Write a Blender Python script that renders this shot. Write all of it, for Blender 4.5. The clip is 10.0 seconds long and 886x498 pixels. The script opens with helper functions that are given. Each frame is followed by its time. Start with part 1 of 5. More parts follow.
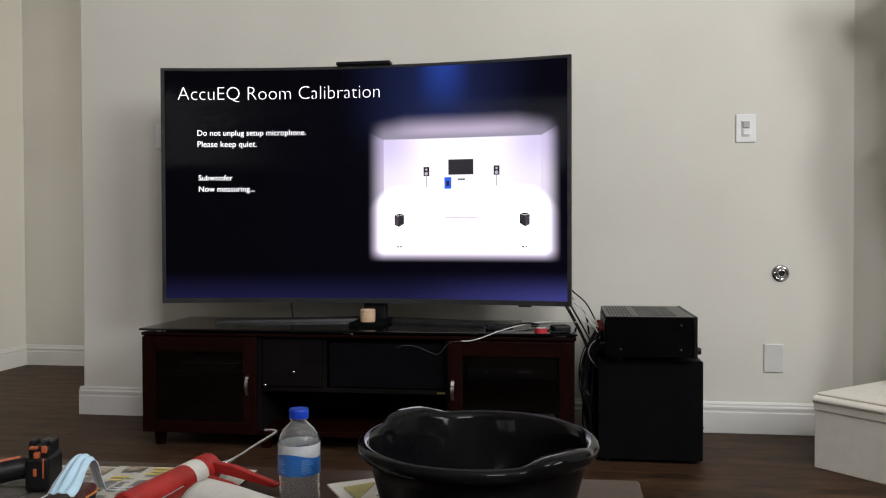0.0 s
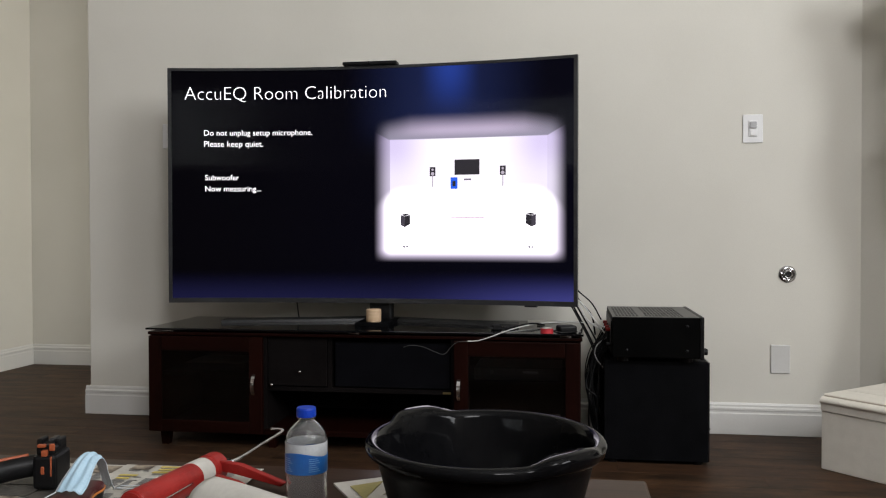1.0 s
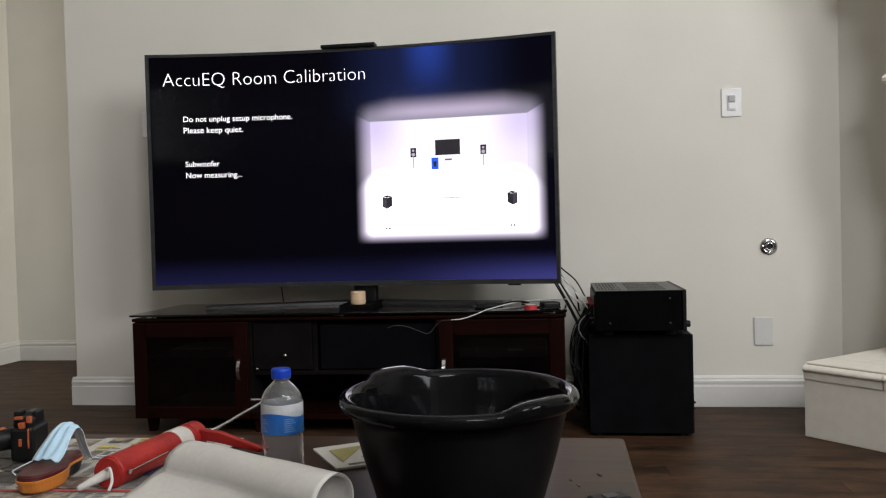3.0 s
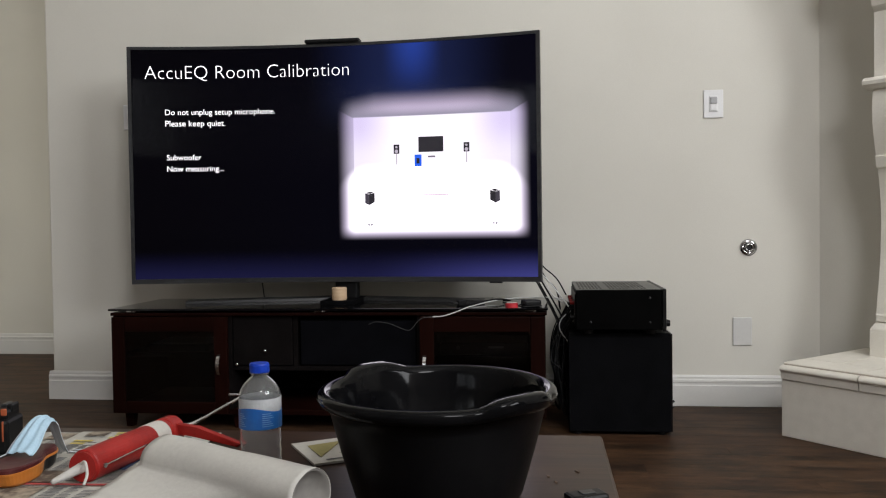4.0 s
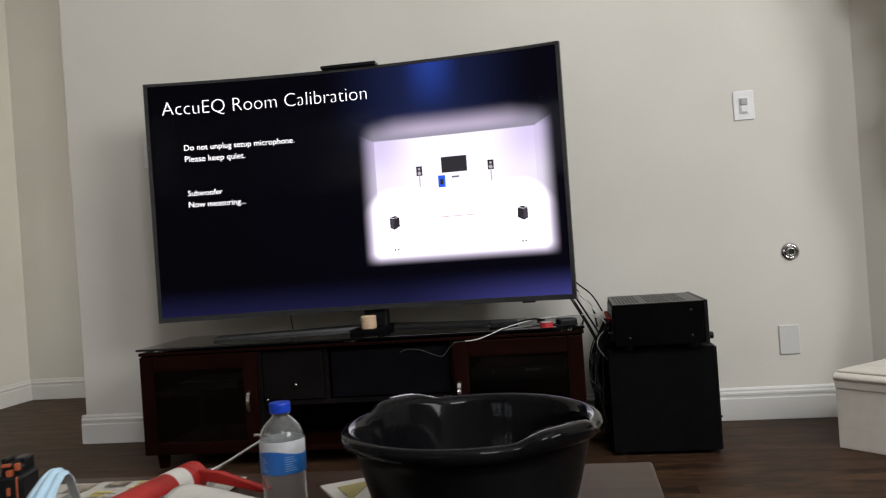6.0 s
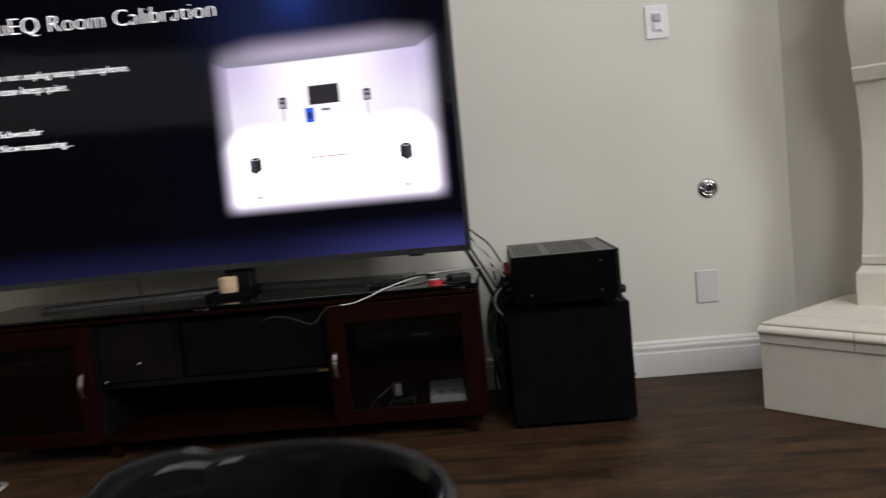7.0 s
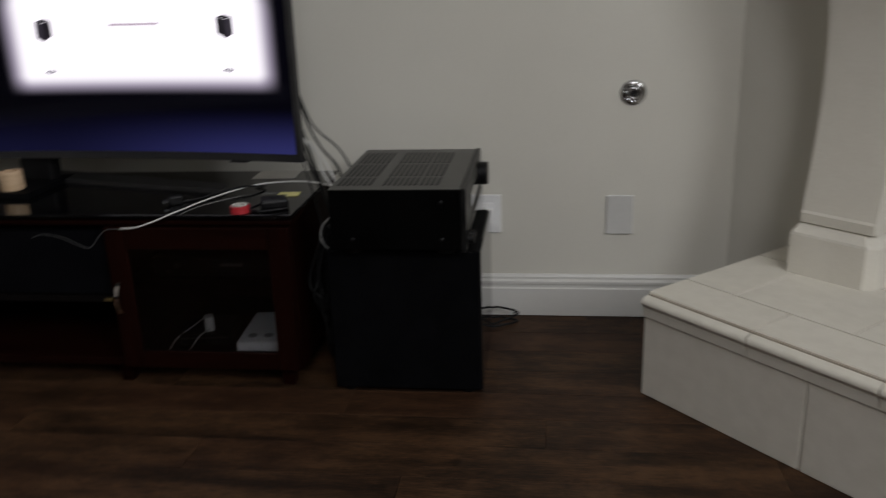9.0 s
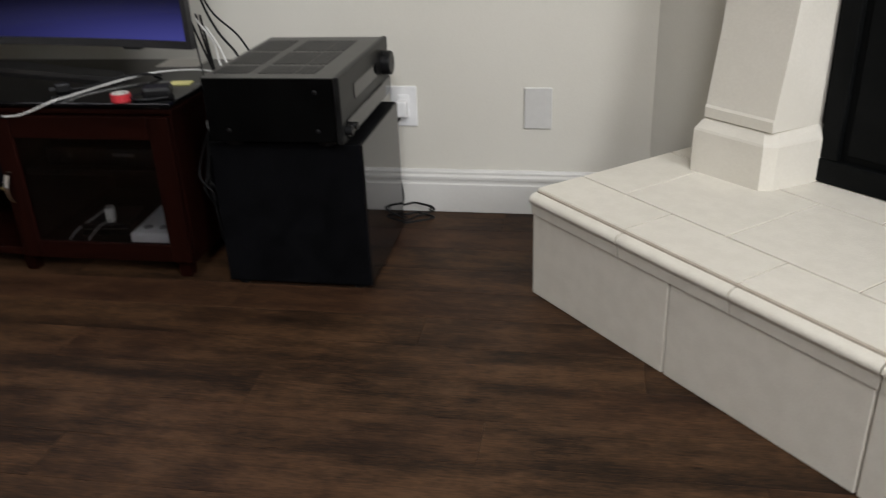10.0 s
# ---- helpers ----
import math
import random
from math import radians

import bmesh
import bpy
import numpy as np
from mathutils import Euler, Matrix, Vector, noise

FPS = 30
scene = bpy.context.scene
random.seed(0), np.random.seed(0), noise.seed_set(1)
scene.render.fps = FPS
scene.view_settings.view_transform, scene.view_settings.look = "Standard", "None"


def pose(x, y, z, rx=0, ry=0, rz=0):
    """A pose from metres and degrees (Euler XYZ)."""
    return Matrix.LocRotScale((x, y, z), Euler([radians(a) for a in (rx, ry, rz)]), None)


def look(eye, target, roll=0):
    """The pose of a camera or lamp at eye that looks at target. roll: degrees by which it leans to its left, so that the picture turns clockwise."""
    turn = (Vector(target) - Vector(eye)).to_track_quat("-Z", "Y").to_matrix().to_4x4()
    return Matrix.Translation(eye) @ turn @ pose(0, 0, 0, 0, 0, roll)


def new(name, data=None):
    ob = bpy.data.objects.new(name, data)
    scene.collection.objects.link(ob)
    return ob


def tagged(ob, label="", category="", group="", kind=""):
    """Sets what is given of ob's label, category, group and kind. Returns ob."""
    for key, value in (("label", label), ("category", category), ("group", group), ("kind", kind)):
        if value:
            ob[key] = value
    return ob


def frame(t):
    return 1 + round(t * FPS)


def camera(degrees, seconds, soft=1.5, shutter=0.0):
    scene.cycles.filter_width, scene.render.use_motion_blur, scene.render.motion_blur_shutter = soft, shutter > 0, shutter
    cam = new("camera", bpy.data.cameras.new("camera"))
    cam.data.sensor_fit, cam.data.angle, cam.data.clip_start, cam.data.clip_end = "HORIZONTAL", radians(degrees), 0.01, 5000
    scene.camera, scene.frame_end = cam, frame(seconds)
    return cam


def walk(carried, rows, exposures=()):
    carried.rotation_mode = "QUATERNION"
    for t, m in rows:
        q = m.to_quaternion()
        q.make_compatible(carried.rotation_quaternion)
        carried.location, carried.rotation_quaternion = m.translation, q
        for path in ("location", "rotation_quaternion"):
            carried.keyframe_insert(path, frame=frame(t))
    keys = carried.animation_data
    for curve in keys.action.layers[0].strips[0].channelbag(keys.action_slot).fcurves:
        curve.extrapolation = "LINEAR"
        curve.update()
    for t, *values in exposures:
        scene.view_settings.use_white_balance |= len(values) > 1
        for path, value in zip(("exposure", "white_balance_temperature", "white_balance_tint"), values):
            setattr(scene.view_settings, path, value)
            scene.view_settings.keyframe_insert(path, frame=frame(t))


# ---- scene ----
cam = camera(55.8, 10.0, soft=1.15, shutter=0.5)
PATH = [
    (0, (0.882, 0.765, 0.855), (0.596, 2.744, 0.82), -0.2),
    (0.5, (0.884, 0.765, 0.864), (0.593, 2.743, 0.824), -0.1),
    (1, (0.878, 0.765, 0.852), (0.58, 2.742, 0.819), -0.1),
    (1.5, (0.886, 0.763, 0.852), (0.5622, 2.736, 0.825), -0.2),
    (2, (0.883, 0.757, 0.828), (0.542, 2.727, 0.81), -0.2),
    (2.5, (0.9, 0.763, 0.8), (0.595, 2.739, 0.763), -1.3),
    (4, (0.912, 0.765, 0.791), (0.677, 2.751, 0.738), -0.8),
    (4.5, (0.898, 0.765, 0.796), (0.619, 2.746, 0.76), -0.4),
    (5, (0.889, 0.762, 0.803), (0.578, 2.737, 0.786), -0.5),
    (6.5, (0.942, 1.041, 0.78), (0.659, 3.02, 0.788), -5.4),
    (6.8, (0.964, 1.219, 0.783), (0.731, 3.203, 0.684), -5.6),
    (7, (0.977, 1.353, 0.805), (0.864, 3.343, 0.642), -5.4),
    (7.3, (1.101, 1.462, 0.939), (1.049, 3.445, 0.684), -7.7),
    (7.5, (1.194, 1.491, 1.032), (1.164, 3.463, 0.702), -7.9),
    (7.8, (1.214, 1.508, 1.097), (1.247, 3.464, 0.678), -9.3),
    (8, (1.208, 1.568, 1.083), (1.239, 3.498, 0.561), -9.4),
    (8.3, (1.266, 1.726, 1.029), (1.296, 3.634, 0.43), -3.7),
    (8.5, (1.333, 1.839, 1.033), (1.285, 3.747, 0.435), -0.0),
    (8.8, (1.451, 1.963, 1.027), (1.353, 3.867, 0.421), -1.9),
    (9, (1.543, 2.032, 1.022), (1.302, 3.917, 0.399), -2.0),
    (9.3, (1.721, 2.103, 1.003), (1.236, 3.923, 0.33), -0.2),
    (9.5, (1.804, 2.103, 1.005), (1.336, 3.91, 0.286), -0.1),
    (9.8, (1.884, 2.099, 0.975), (1.52, 3.898, 0.179), -3.5),
    (10, (1.908, 2.132, 0.983), (1.577, 3.914, 0.136), -2.3),
]
walk(cam, [(t, look(eye, target, roll)) for t, eye, target, roll in PATH],
     [(0.0, 0.21), (2.5, 0.22), (5.0, 0.20), (6.5, 0.18), (7.0, 0.05), (7.5, -0.22), (8.0, -0.55), (8.5, -0.68), (9.0, -0.66), (9.3, -0.18), (9.5, 0.08), (10.0, 0.29)])

# ---- world and light ----
world = bpy.data.worlds.new("sky")
scene.world = world
world.use_nodes = True
sky = world.node_tree.nodes.new("ShaderNodeTexSky")
sky.sky_type, sky.sun_disc = "NISHITA", False
sky.sun_elevation, sky.sun_rotation = radians(40), radians(150)
world.node_tree.nodes["Background"].inputs[1].default_value = 0.1
world.node_tree.links.new(sky.outputs[0], world.node_tree.nodes["Background"].inputs[0])


def area(name, m, w, h, watts, colour):
    d = bpy.data.lights.new(name, "AREA")
    d.shape, d.size, d.size_y, d.energy, d.color = "RECTANGLE", w, h, watts, colour
    ob = new(name, d)
    ob.matrix_world = m
    return ob


# daylight in the window openings of the back wall, the side wall and the passage
area("window_light", pose(2.65, -1.61, 4.35, 90, 0, 0), 1.5, 1.4, 128, (0.98, 0.98, 1.0))
area("window_light", pose(4.99, -0.35, 3.05, 90, 0, 90), 2.4, 1.9, 190, (0.97, 0.98, 1.0))
area("window_light", pose(-0.78, -1.76, 2.0, 90, 0, 0), 0.9, 0.8, 7, (0.95, 0.97, 1.0))
area("window_light", pose(-1.96, -1.76, 2.0, 90, 0, 0), 1.0, 0.8, 8, (0.95, 0.97, 1.0))
area("window_light", pose(1.19, 5.24, 1.45, 90, 0, 90), 1.0, 1.7, 33, (1.0, 0.97, 0.90))

# ---- materials ----


class Nodes:
    """A material's node tree with short calls."""

    def __init__(self, name):
        self.mat = bpy.data.materials.new(name)
        self.mat.use_nodes = True
        self.tree = self.mat.node_tree
        self.bsdf = self.tree.nodes["Principled BSDF"]

    def put(self, socket, value):
        if isinstance(value, bpy.types.NodeSocket):
            self.tree.links.new(value, socket)
        elif isinstance(value, tuple) and len(value) == 3 and socket.type == "RGBA":
            socket.default_value = (*value, 1)
        else:
            socket.default_value = value

    def add(self, kind, *ins):
        n = self.tree.nodes.new("ShaderNode" + kind)
        for i, value in enumerate(ins):
            if value is not None:
                self.put(n.inputs[i], value)
        return n

    def math(self, op, a, b=0.0, c=0.0):
        n = self.add("Math", a, b, c)
        n.operation = op
        return n.outputs[0]

    def step(self, x, lo, hi):
        n = self.add("MapRange", x, lo, hi, 0.0, 1.0)
        n.interpolation_type = "SMOOTHSTEP"
        return n.outputs[0]

    def mix(self, f, a, b):
        n = self.add("Mix")
        n.data_type = "RGBA"
        self.put(n.inputs[0], f)
        self.put(n.inputs[6], a)
        self.put(n.inputs[7], b)
        return n.outputs[2]

    def noise(self, scale, detail=3.0, vector=None, rough=0.5):
        n = self.add("TexNoise")
        n.inputs["Scale"].default_value, n.inputs["Detail"].default_value, n.inputs["Roughness"].default_value = scale, detail, rough
        if vector is not None:
            self.put(n.inputs["Vector"], vector)
        return n.outputs[0]

    def coords(self, stretch=(1, 1, 1), shift=None):
        c = self.add("TexCoord").outputs["Object"]
        m = self.add("Mapping")
        self.put(m.inputs[0], c)
        m.inputs[3].default_value = stretch
        if shift is not None:
            self.put(m.inputs[1], shift)
        return m.outputs[0]

    def bump(self, height, strength, distance=0.002):
        n = self.add("Bump")
        n.inputs["Strength"].default_value, n.inputs["Distance"].default_value = strength, distance
        self.put(n.inputs["Height"], height)
        self.put(self.bsdf.inputs["Normal"], n.outputs[0])


def surface(name, a, b, rough=0.5, scale=6.0, fine=120.0, bump=0.15, metal=0.0, stretch=(1, 1, 1), spec=0.5, spread=0.12):
    """Two tones mixed by coarse and fine noise, with fine relief and uneven gloss."""
    n = Nodes(name)
    v = n.coords(stretch)
    coarse, grain = n.noise(scale, 4.0, v), n.noise(fine, 3.0, v)
    f = n.math("ADD", n.math("MULTIPLY", coarse, 0.7), n.math("MULTIPLY", grain, 0.3))
    n.put(n.bsdf.inputs["Base Color"], n.mix(n.step(f, 0.35, 0.65), a, b))
    n.put(n.bsdf.inputs["Roughness"], n.math("MULTIPLY_ADD", coarse, spread, rough - spread / 2))
    n.bsdf.inputs["Metallic"].default_value = metal
    n.bsdf.inputs["Specular IOR Level"].default_value = spec
    if bump:
        n.bump(grain, bump)
    return n.mat


WALL = surface("painted_wall", (0.634, 0.614, 0.551), (0.674, 0.654, 0.591), 0.62, 1.6, 230, 0.10, spec=0.35)
# dark tone for the unseen walls, to weaken bounced light and reflections
BOUNCE_CUT = surface("bounce_cutting_taupe", (0.20, 0.175, 0.15), (0.23, 0.205, 0.18), 0.7, 2, 180, 0.1)
CEIL = surface("ceiling_paint", (0.76, 0.75, 0.72), (0.80, 0.79, 0.76), 0.8, 2, 180, 0.2)
TRIM = surface("trim_paint", (0.625, 0.617, 0.590), (0.67, 0.662, 0.635), 0.38, 3, 150, 0.03)
STONE = surface("cast_stone", (0.745, 0.713, 0.635), (0.795, 0.763, 0.685), 0.6, 22, 190, 0.35)
STONE_B = surface("cast_stone_leg", (0.722, 0.690, 0.615), (0.782, 0.750, 0.675), 0.62, 5, 140, 0.25)
GROUT = surface("grout", (0.44, 0.39, 0.32), (0.50, 0.45, 0.38), 0.85, 30, 200, 0.4)
PLASTIC_W = surface("white_plastic", (0.78, 0.78, 0.78), (0.82, 0.82, 0.82), 0.22, 5, 90, 0.0)
PLASTIC_P = surface("pale_plastic", (0.58, 0.575, 0.555), (0.62, 0.615, 0.595), 0.35, 5, 90, 0.0)
SENSOR = surface("grey_lens", (0.40, 0.40, 0.41), (0.45, 0.45, 0.46), 0.2, 8, 90, 0.0)
POLISH = surface("polished_chrome", (0.72, 0.72, 0.73), (0.80, 0.80, 0.81), 0.07, 20, 200, 0.0, metal=1.0, spread=0.03)
CHROME = surface("chrome", (0.45, 0.45, 0.46), (0.55, 0.55, 0.56), 0.13, 20, 200, 0.02, metal=1.0)
DARKMETAL = surface("dark_metal", (0.015, 0.015, 0.016), (0.03, 0.03, 0.032), 0.4, 12, 200, 0.05)
CHERRY = surface("dark_cherry_wood", (0.0050, 0.0011, 0.0007), (0.0115, 0.0026, 0.0016), 0.42, 7, 60, 0.06, stretch=(1, 1, 0.12), spec=0.06)
CHERRY_X = surface("dark_cherry_wood_across", (0.0050, 0.0011, 0.0007), (0.0115, 0.0026, 0.0016), 0.42, 7, 60, 0.06, stretch=(0.12, 1, 1), spec=0.06)
CHERRY_C = surface("wood_chip", (0.06, 0.035, 0.022), (0.09, 0.055, 0.035), 0.6, 20, 90, 0.1)
INSIDE = surface("cabinet_inside", (0.004, 0.0032, 0.0032), (0.007, 0.0055, 0.0055), 0.6, 7, 60, 0.05, spec=0.06)
GLASSTOP = surface("black_glass", (0.002, 0.002, 0.0025), (0.004, 0.004, 0.0045), 0.08, 9, 120, 0.0, spread=0.05, spec=0.35)
BEZEL = surface("brushed_bezel", (0.026, 0.026, 0.028), (0.040, 0.040, 0.042), 0.38, 30, 200, 0.02, metal=0.3, stretch=(0.05, 1, 1))
FOOTM = surface("brushed_foot", (0.018, 0.018, 0.019), (0.028, 0.028, 0.029), 0.36, 30, 200, 0.02, metal=0.4, stretch=(0.05, 1, 1))
BLACKP = surface("black_plastic", (0.004, 0.004, 0.0045), (0.008, 0.008, 0.0085), 0.42, 12, 150, 0.08, spec=0.2)
BLACKV = surface("black_vinyl", (0.0019, 0.0020, 0.0025), (0.0033, 0.0034, 0.0042), 0.6, 18, 260, 0.25, spec=0.05)
PIANO = surface("piano_black", (0.004, 0.004, 0.005), (0.006, 0.006, 0.007), 0.06, 9, 120, 0.0, spread=0.03)
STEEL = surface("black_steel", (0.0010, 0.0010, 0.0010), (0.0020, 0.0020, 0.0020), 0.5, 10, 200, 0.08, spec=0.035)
TOPSTEEL = surface("lighter_black_steel", (0.022, 0.022, 0.020), (0.036, 0.036, 0.033), 0.36, 9, 160, 0.05, spec=0.55)
PANELG = surface("brushed_black_panel", (0.006, 0.006, 0.006), (0.011, 0.011, 0.011), 0.36, 14, 220, 0.05, stretch=(1, 0.06, 1), spec=0.14)
BOWLM = surface("glossy_black_bowl", (0.0025, 0.0025, 0.003), (0.005, 0.005, 0.0055), 0.08, 9, 90, 0.03, spread=0.04, spec=0.095)
BOWL_OUT = surface("matt_black_bowl_side", (0.0025, 0.0025, 0.003), (0.005, 0.005, 0.0055), 0.36, 9, 140, 0.08, spec=0.12)
REDP = surface("red_enamel", (0.24, 0.012, 0.010), (0.32, 0.020, 0.016), 0.45, 14, 130, 0.06, spec=0.25)
REDTAPE = surface("red_tape", (0.40, 0.02, 0.03), (0.50, 0.03, 0.04), 0.45, 20, 130, 0.05)
WOODROLL = surface("masking_tape", (0.52, 0.36, 0.22), (0.62, 0.45, 0.29), 0.6, 12, 90, 0.2, stretch=(1, 1, 8))
PAPER = surface("white_paper", (0.46, 0.445, 0.41), (0.52, 0.505, 0.465), 0.7, 8, 110, 0.25)
PAPER_G = surface("grey_paper_core", (0.40, 0.38, 0.35), (0.46, 0.44, 0.41), 0.8, 9, 90, 0.2)
ROLL_SHADE = surface("painted_roll_shade", (0.20, 0.188, 0.172), (0.25, 0.236, 0.216), 0.85, 9, 90, 0.2)
CLOTH = surface("grille_cloth", (0.0020, 0.0020, 0.0029), (0.0036, 0.0036, 0.0050), 0.85, 14, 420, 0.5, spec=0.05)
TAGY = surface("yellow_sticker", (0.10, 0.07, 0.02), (0.13, 0.09, 0.03), 0.6, 30, 200, 0.0)
DARKPRINT = surface("dark_printed_photo", (0.018, 0.017, 0.016), (0.10, 0.09, 0.08), 0.6, 30, 90, 0.0)
PHOTO = surface("printed_photo", (0.07, 0.05, 0.04), (0.34, 0.29, 0.22), 0.7, 42, 110, 0.0)
NEWS = surface("newsprint", (0.36, 0.345, 0.30), (0.46, 0.445, 0.40), 0.8, 12, 150, 0.2)
INK = surface("ink_grey", (0.10, 0.10, 0.11), (0.20, 0.20, 0.20), 0.8, 60, 300, 0.0)
INK_Y = surface("ink_yellow", (0.46, 0.36, 0.08), (0.54, 0.43, 0.13), 0.8, 40, 200, 0.0)
INK_R = surface("ink_red", (0.36, 0.05, 0.05), (0.42, 0.08, 0.07), 0.8, 40, 200, 0.0)
INK_B = surface("ink_blue", (0.020, 0.034, 0.085), (0.035, 0.055, 0.12), 0.8, 40, 200, 0.0)
INK_O = surface("ink_olive", (0.26, 0.23, 0.08), (0.33, 0.29, 0.11), 0.8, 20, 200, 0.0)
ORANGE = surface("orange_plastic", (0.44, 0.14, 0.020), (0.52, 0.18, 0.028), 0.4, 10, 120, 0.05)
ORANGE_R = surface("orange_trim", (0.30, 0.065, 0.02), (0.37, 0.085, 0.03), 0.45, 10, 120, 0.05)
MAROON = surface("maroon_plastic", (0.050, 0.009, 0.010), (0.075, 0.015, 0.015), 0.32, 20, 120, 0.04, spec=0.3)
MASKB = surface("mask_fabric_blue", (0.34, 0.50, 0.62), (0.43, 0.59, 0.70), 0.85, 12, 300, 0.35)
MASKW = surface("mask_fabric_white", (0.48, 0.51, 0.54), (0.56, 0.59, 0.62), 0.85, 12, 300, 0.35)
FROST = surface("frosted_label", (0.36, 0.37, 0.38), (0.43, 0.44, 0.45), 0.6, 40, 300, 0.2)
LABELP = surface("label_print", (0.14, 0.26, 0.46), (0.18, 0.31, 0.52), 0.4, 40, 200, 0.0)
CAPB = surface("blue_cap", (0.004, 0.030, 0.30), (0.008, 0.042, 0.37), 0.42, 12, 90, 0.03, spec=0.2)
LABELB = surface("blue_label", (0.010, 0.085, 0.30), (0.016, 0.12, 0.37), 0.35, 10, 90, 0.03)
WIRE_W = surface("white_cable", (0.62, 0.62, 0.60), (0.70, 0.70, 0.68), 0.45, 12, 90, 0.0)
WIRE_D = surface("dim_cable", (0.07, 0.07, 0.07), (0.10, 0.10, 0.10), 0.5, 12, 90, 0.0)
WIRE_G = surface("grey_cable", (0.28, 0.28, 0.28), (0.34, 0.34, 0.34), 0.45, 12, 90, 0.0)
YELLOWP = surface("yellow_card", (0.60, 0.56, 0.22), (0.66, 0.62, 0.28), 0.6, 12, 90, 0.0)
CONSOLE = surface("white_console", (0.78, 0.78, 0.78), (0.82, 0.82, 0.82), 0.3, 12, 90, 0.0)
FIREBLACK = surface("black_firebox", (0.0028, 0.0033, 0.0035), (0.0055, 0.006, 0.0062), 0.5, 8, 120, 0.12, spec=0.08)
FRAMEW = surface("window_frame_paint", (0.70, 0.69, 0.66), (0.76, 0.75, 0.72), 0.4, 6, 120, 0.05)
BLIND = surface("blind_slat", (0.55, 0.54, 0.50), (0.62, 0.61, 0.57), 0.5, 6, 120, 0.05)


def glass(name, tint, rough=0.0, ior=1.45):
    n = Nodes(name)
    n.put(n.bsdf.inputs["Base Color"], tint)
    n.bsdf.inputs["Transmission Weight"].default_value = 1.0
    n.bsdf.inputs["Roughness"].default_value = rough
    n.bsdf.inputs["IOR"].default_value = ior
    return n.mat


PANE = glass("window_glass", (0.95, 0.97, 0.97), 0.0, 1.02)
SMOKE = glass("smoked_glass", (0.55, 0.55, 0.57), 0.03, 1.36)
PET = glass("clear_bottle", (0.95, 0.96, 0.97), 0.02, 1.32)
PET.node_tree.nodes["Principled BSDF"].inputs["Transmission Weight"].default_value = 0.955


def floor_wood():
    n = Nodes("floor_wood")
    rnd = n.add("ObjectInfo").outputs["Random"]
    shift = n.add("CombineXYZ", n.math("MULTIPLY", rnd, 37.0), n.math("MULTIPLY", rnd, 11.0), 0.0).outputs[0]
    long = n.coords((1.6, 20, 1), shift)
    broad = n.noise(1.0, 5.0, long, 0.6)
    fine = n.noise(3.0, 7.0, n.coords((9, 70, 1), shift), 0.75)
    patch = n.noise(1.0, 6.0, n.coords((5.0, 9, 1), shift), 0.7)
    pores = n.noise(4.0, 4.0, n.coords((6, 90, 1), shift), 0.6)
    tone = n.math("ADD", n.math("ADD", n.math("MULTIPLY", broad, 0.24), n.math("MULTIPLY", fine, 0.40)), n.math("MULTIPLY", patch, 0.36))
    base = n.mix(n.step(tone, 0.40, 0.63), (0.0085, 0.0043, 0.0022), (0.098, 0.049, 0.0225))
    light = n.mix(n.math("MULTIPLY", rnd, 0.25), base, (0.034, 0.016, 0.009))
    worn = n.mix(n.math("MULTIPLY", n.step(patch, 0.52, 0.75), 0.38), light, (0.090, 0.051, 0.029))
    red = n.mix(n.math("MULTIPLY", n.step(n.noise(0.9, 2.0, n.coords((1, 1, 1), shift)), 0.45, 0.7), 0.25), worn, (0.050, 0.018, 0.010))
    pored = n.mix(n.math("MULTIPLY", n.step(pores, 0.58, 0.70), 0.55), red, (0.009, 0.0045, 0.0026))
    n.put(n.bsdf.inputs["Base Color"], pored)
    n.put(n.bsdf.inputs["Roughness"], n.math("MULTIPLY_ADD", fine, 0.25, 0.45))
    n.bsdf.inputs["Specular IOR Level"].default_value = 0.22
    n.bump(tone, 0.45, 0.003)
    return n.mat


FLOOR = floor_wood()


def table_wood():
    n = Nodes("table_wood")
    v = n.coords((1.2, 14, 1))
    a, b = n.noise(2.0, 5.0, v), n.noise(7.0, 5.0, v)
    f = n.math("ADD", n.math("MULTIPLY", a, 0.5), n.math("MULTIPLY", b, 0.5))
    n.put(n.bsdf.inputs["Base Color"], n.mix(n.step(f, 0.35, 0.65), (0.028, 0.016, 0.011), (0.053, 0.032, 0.022)))
    n.put(n.bsdf.inputs["Roughness"], n.math("MULTIPLY_ADD", a, 0.1, 0.25))
    n.bsdf.inputs["Specular IOR Level"].default_value = 0.11
    n.bump(b, 0.05)
    return n.mat


TABLE = table_wood()


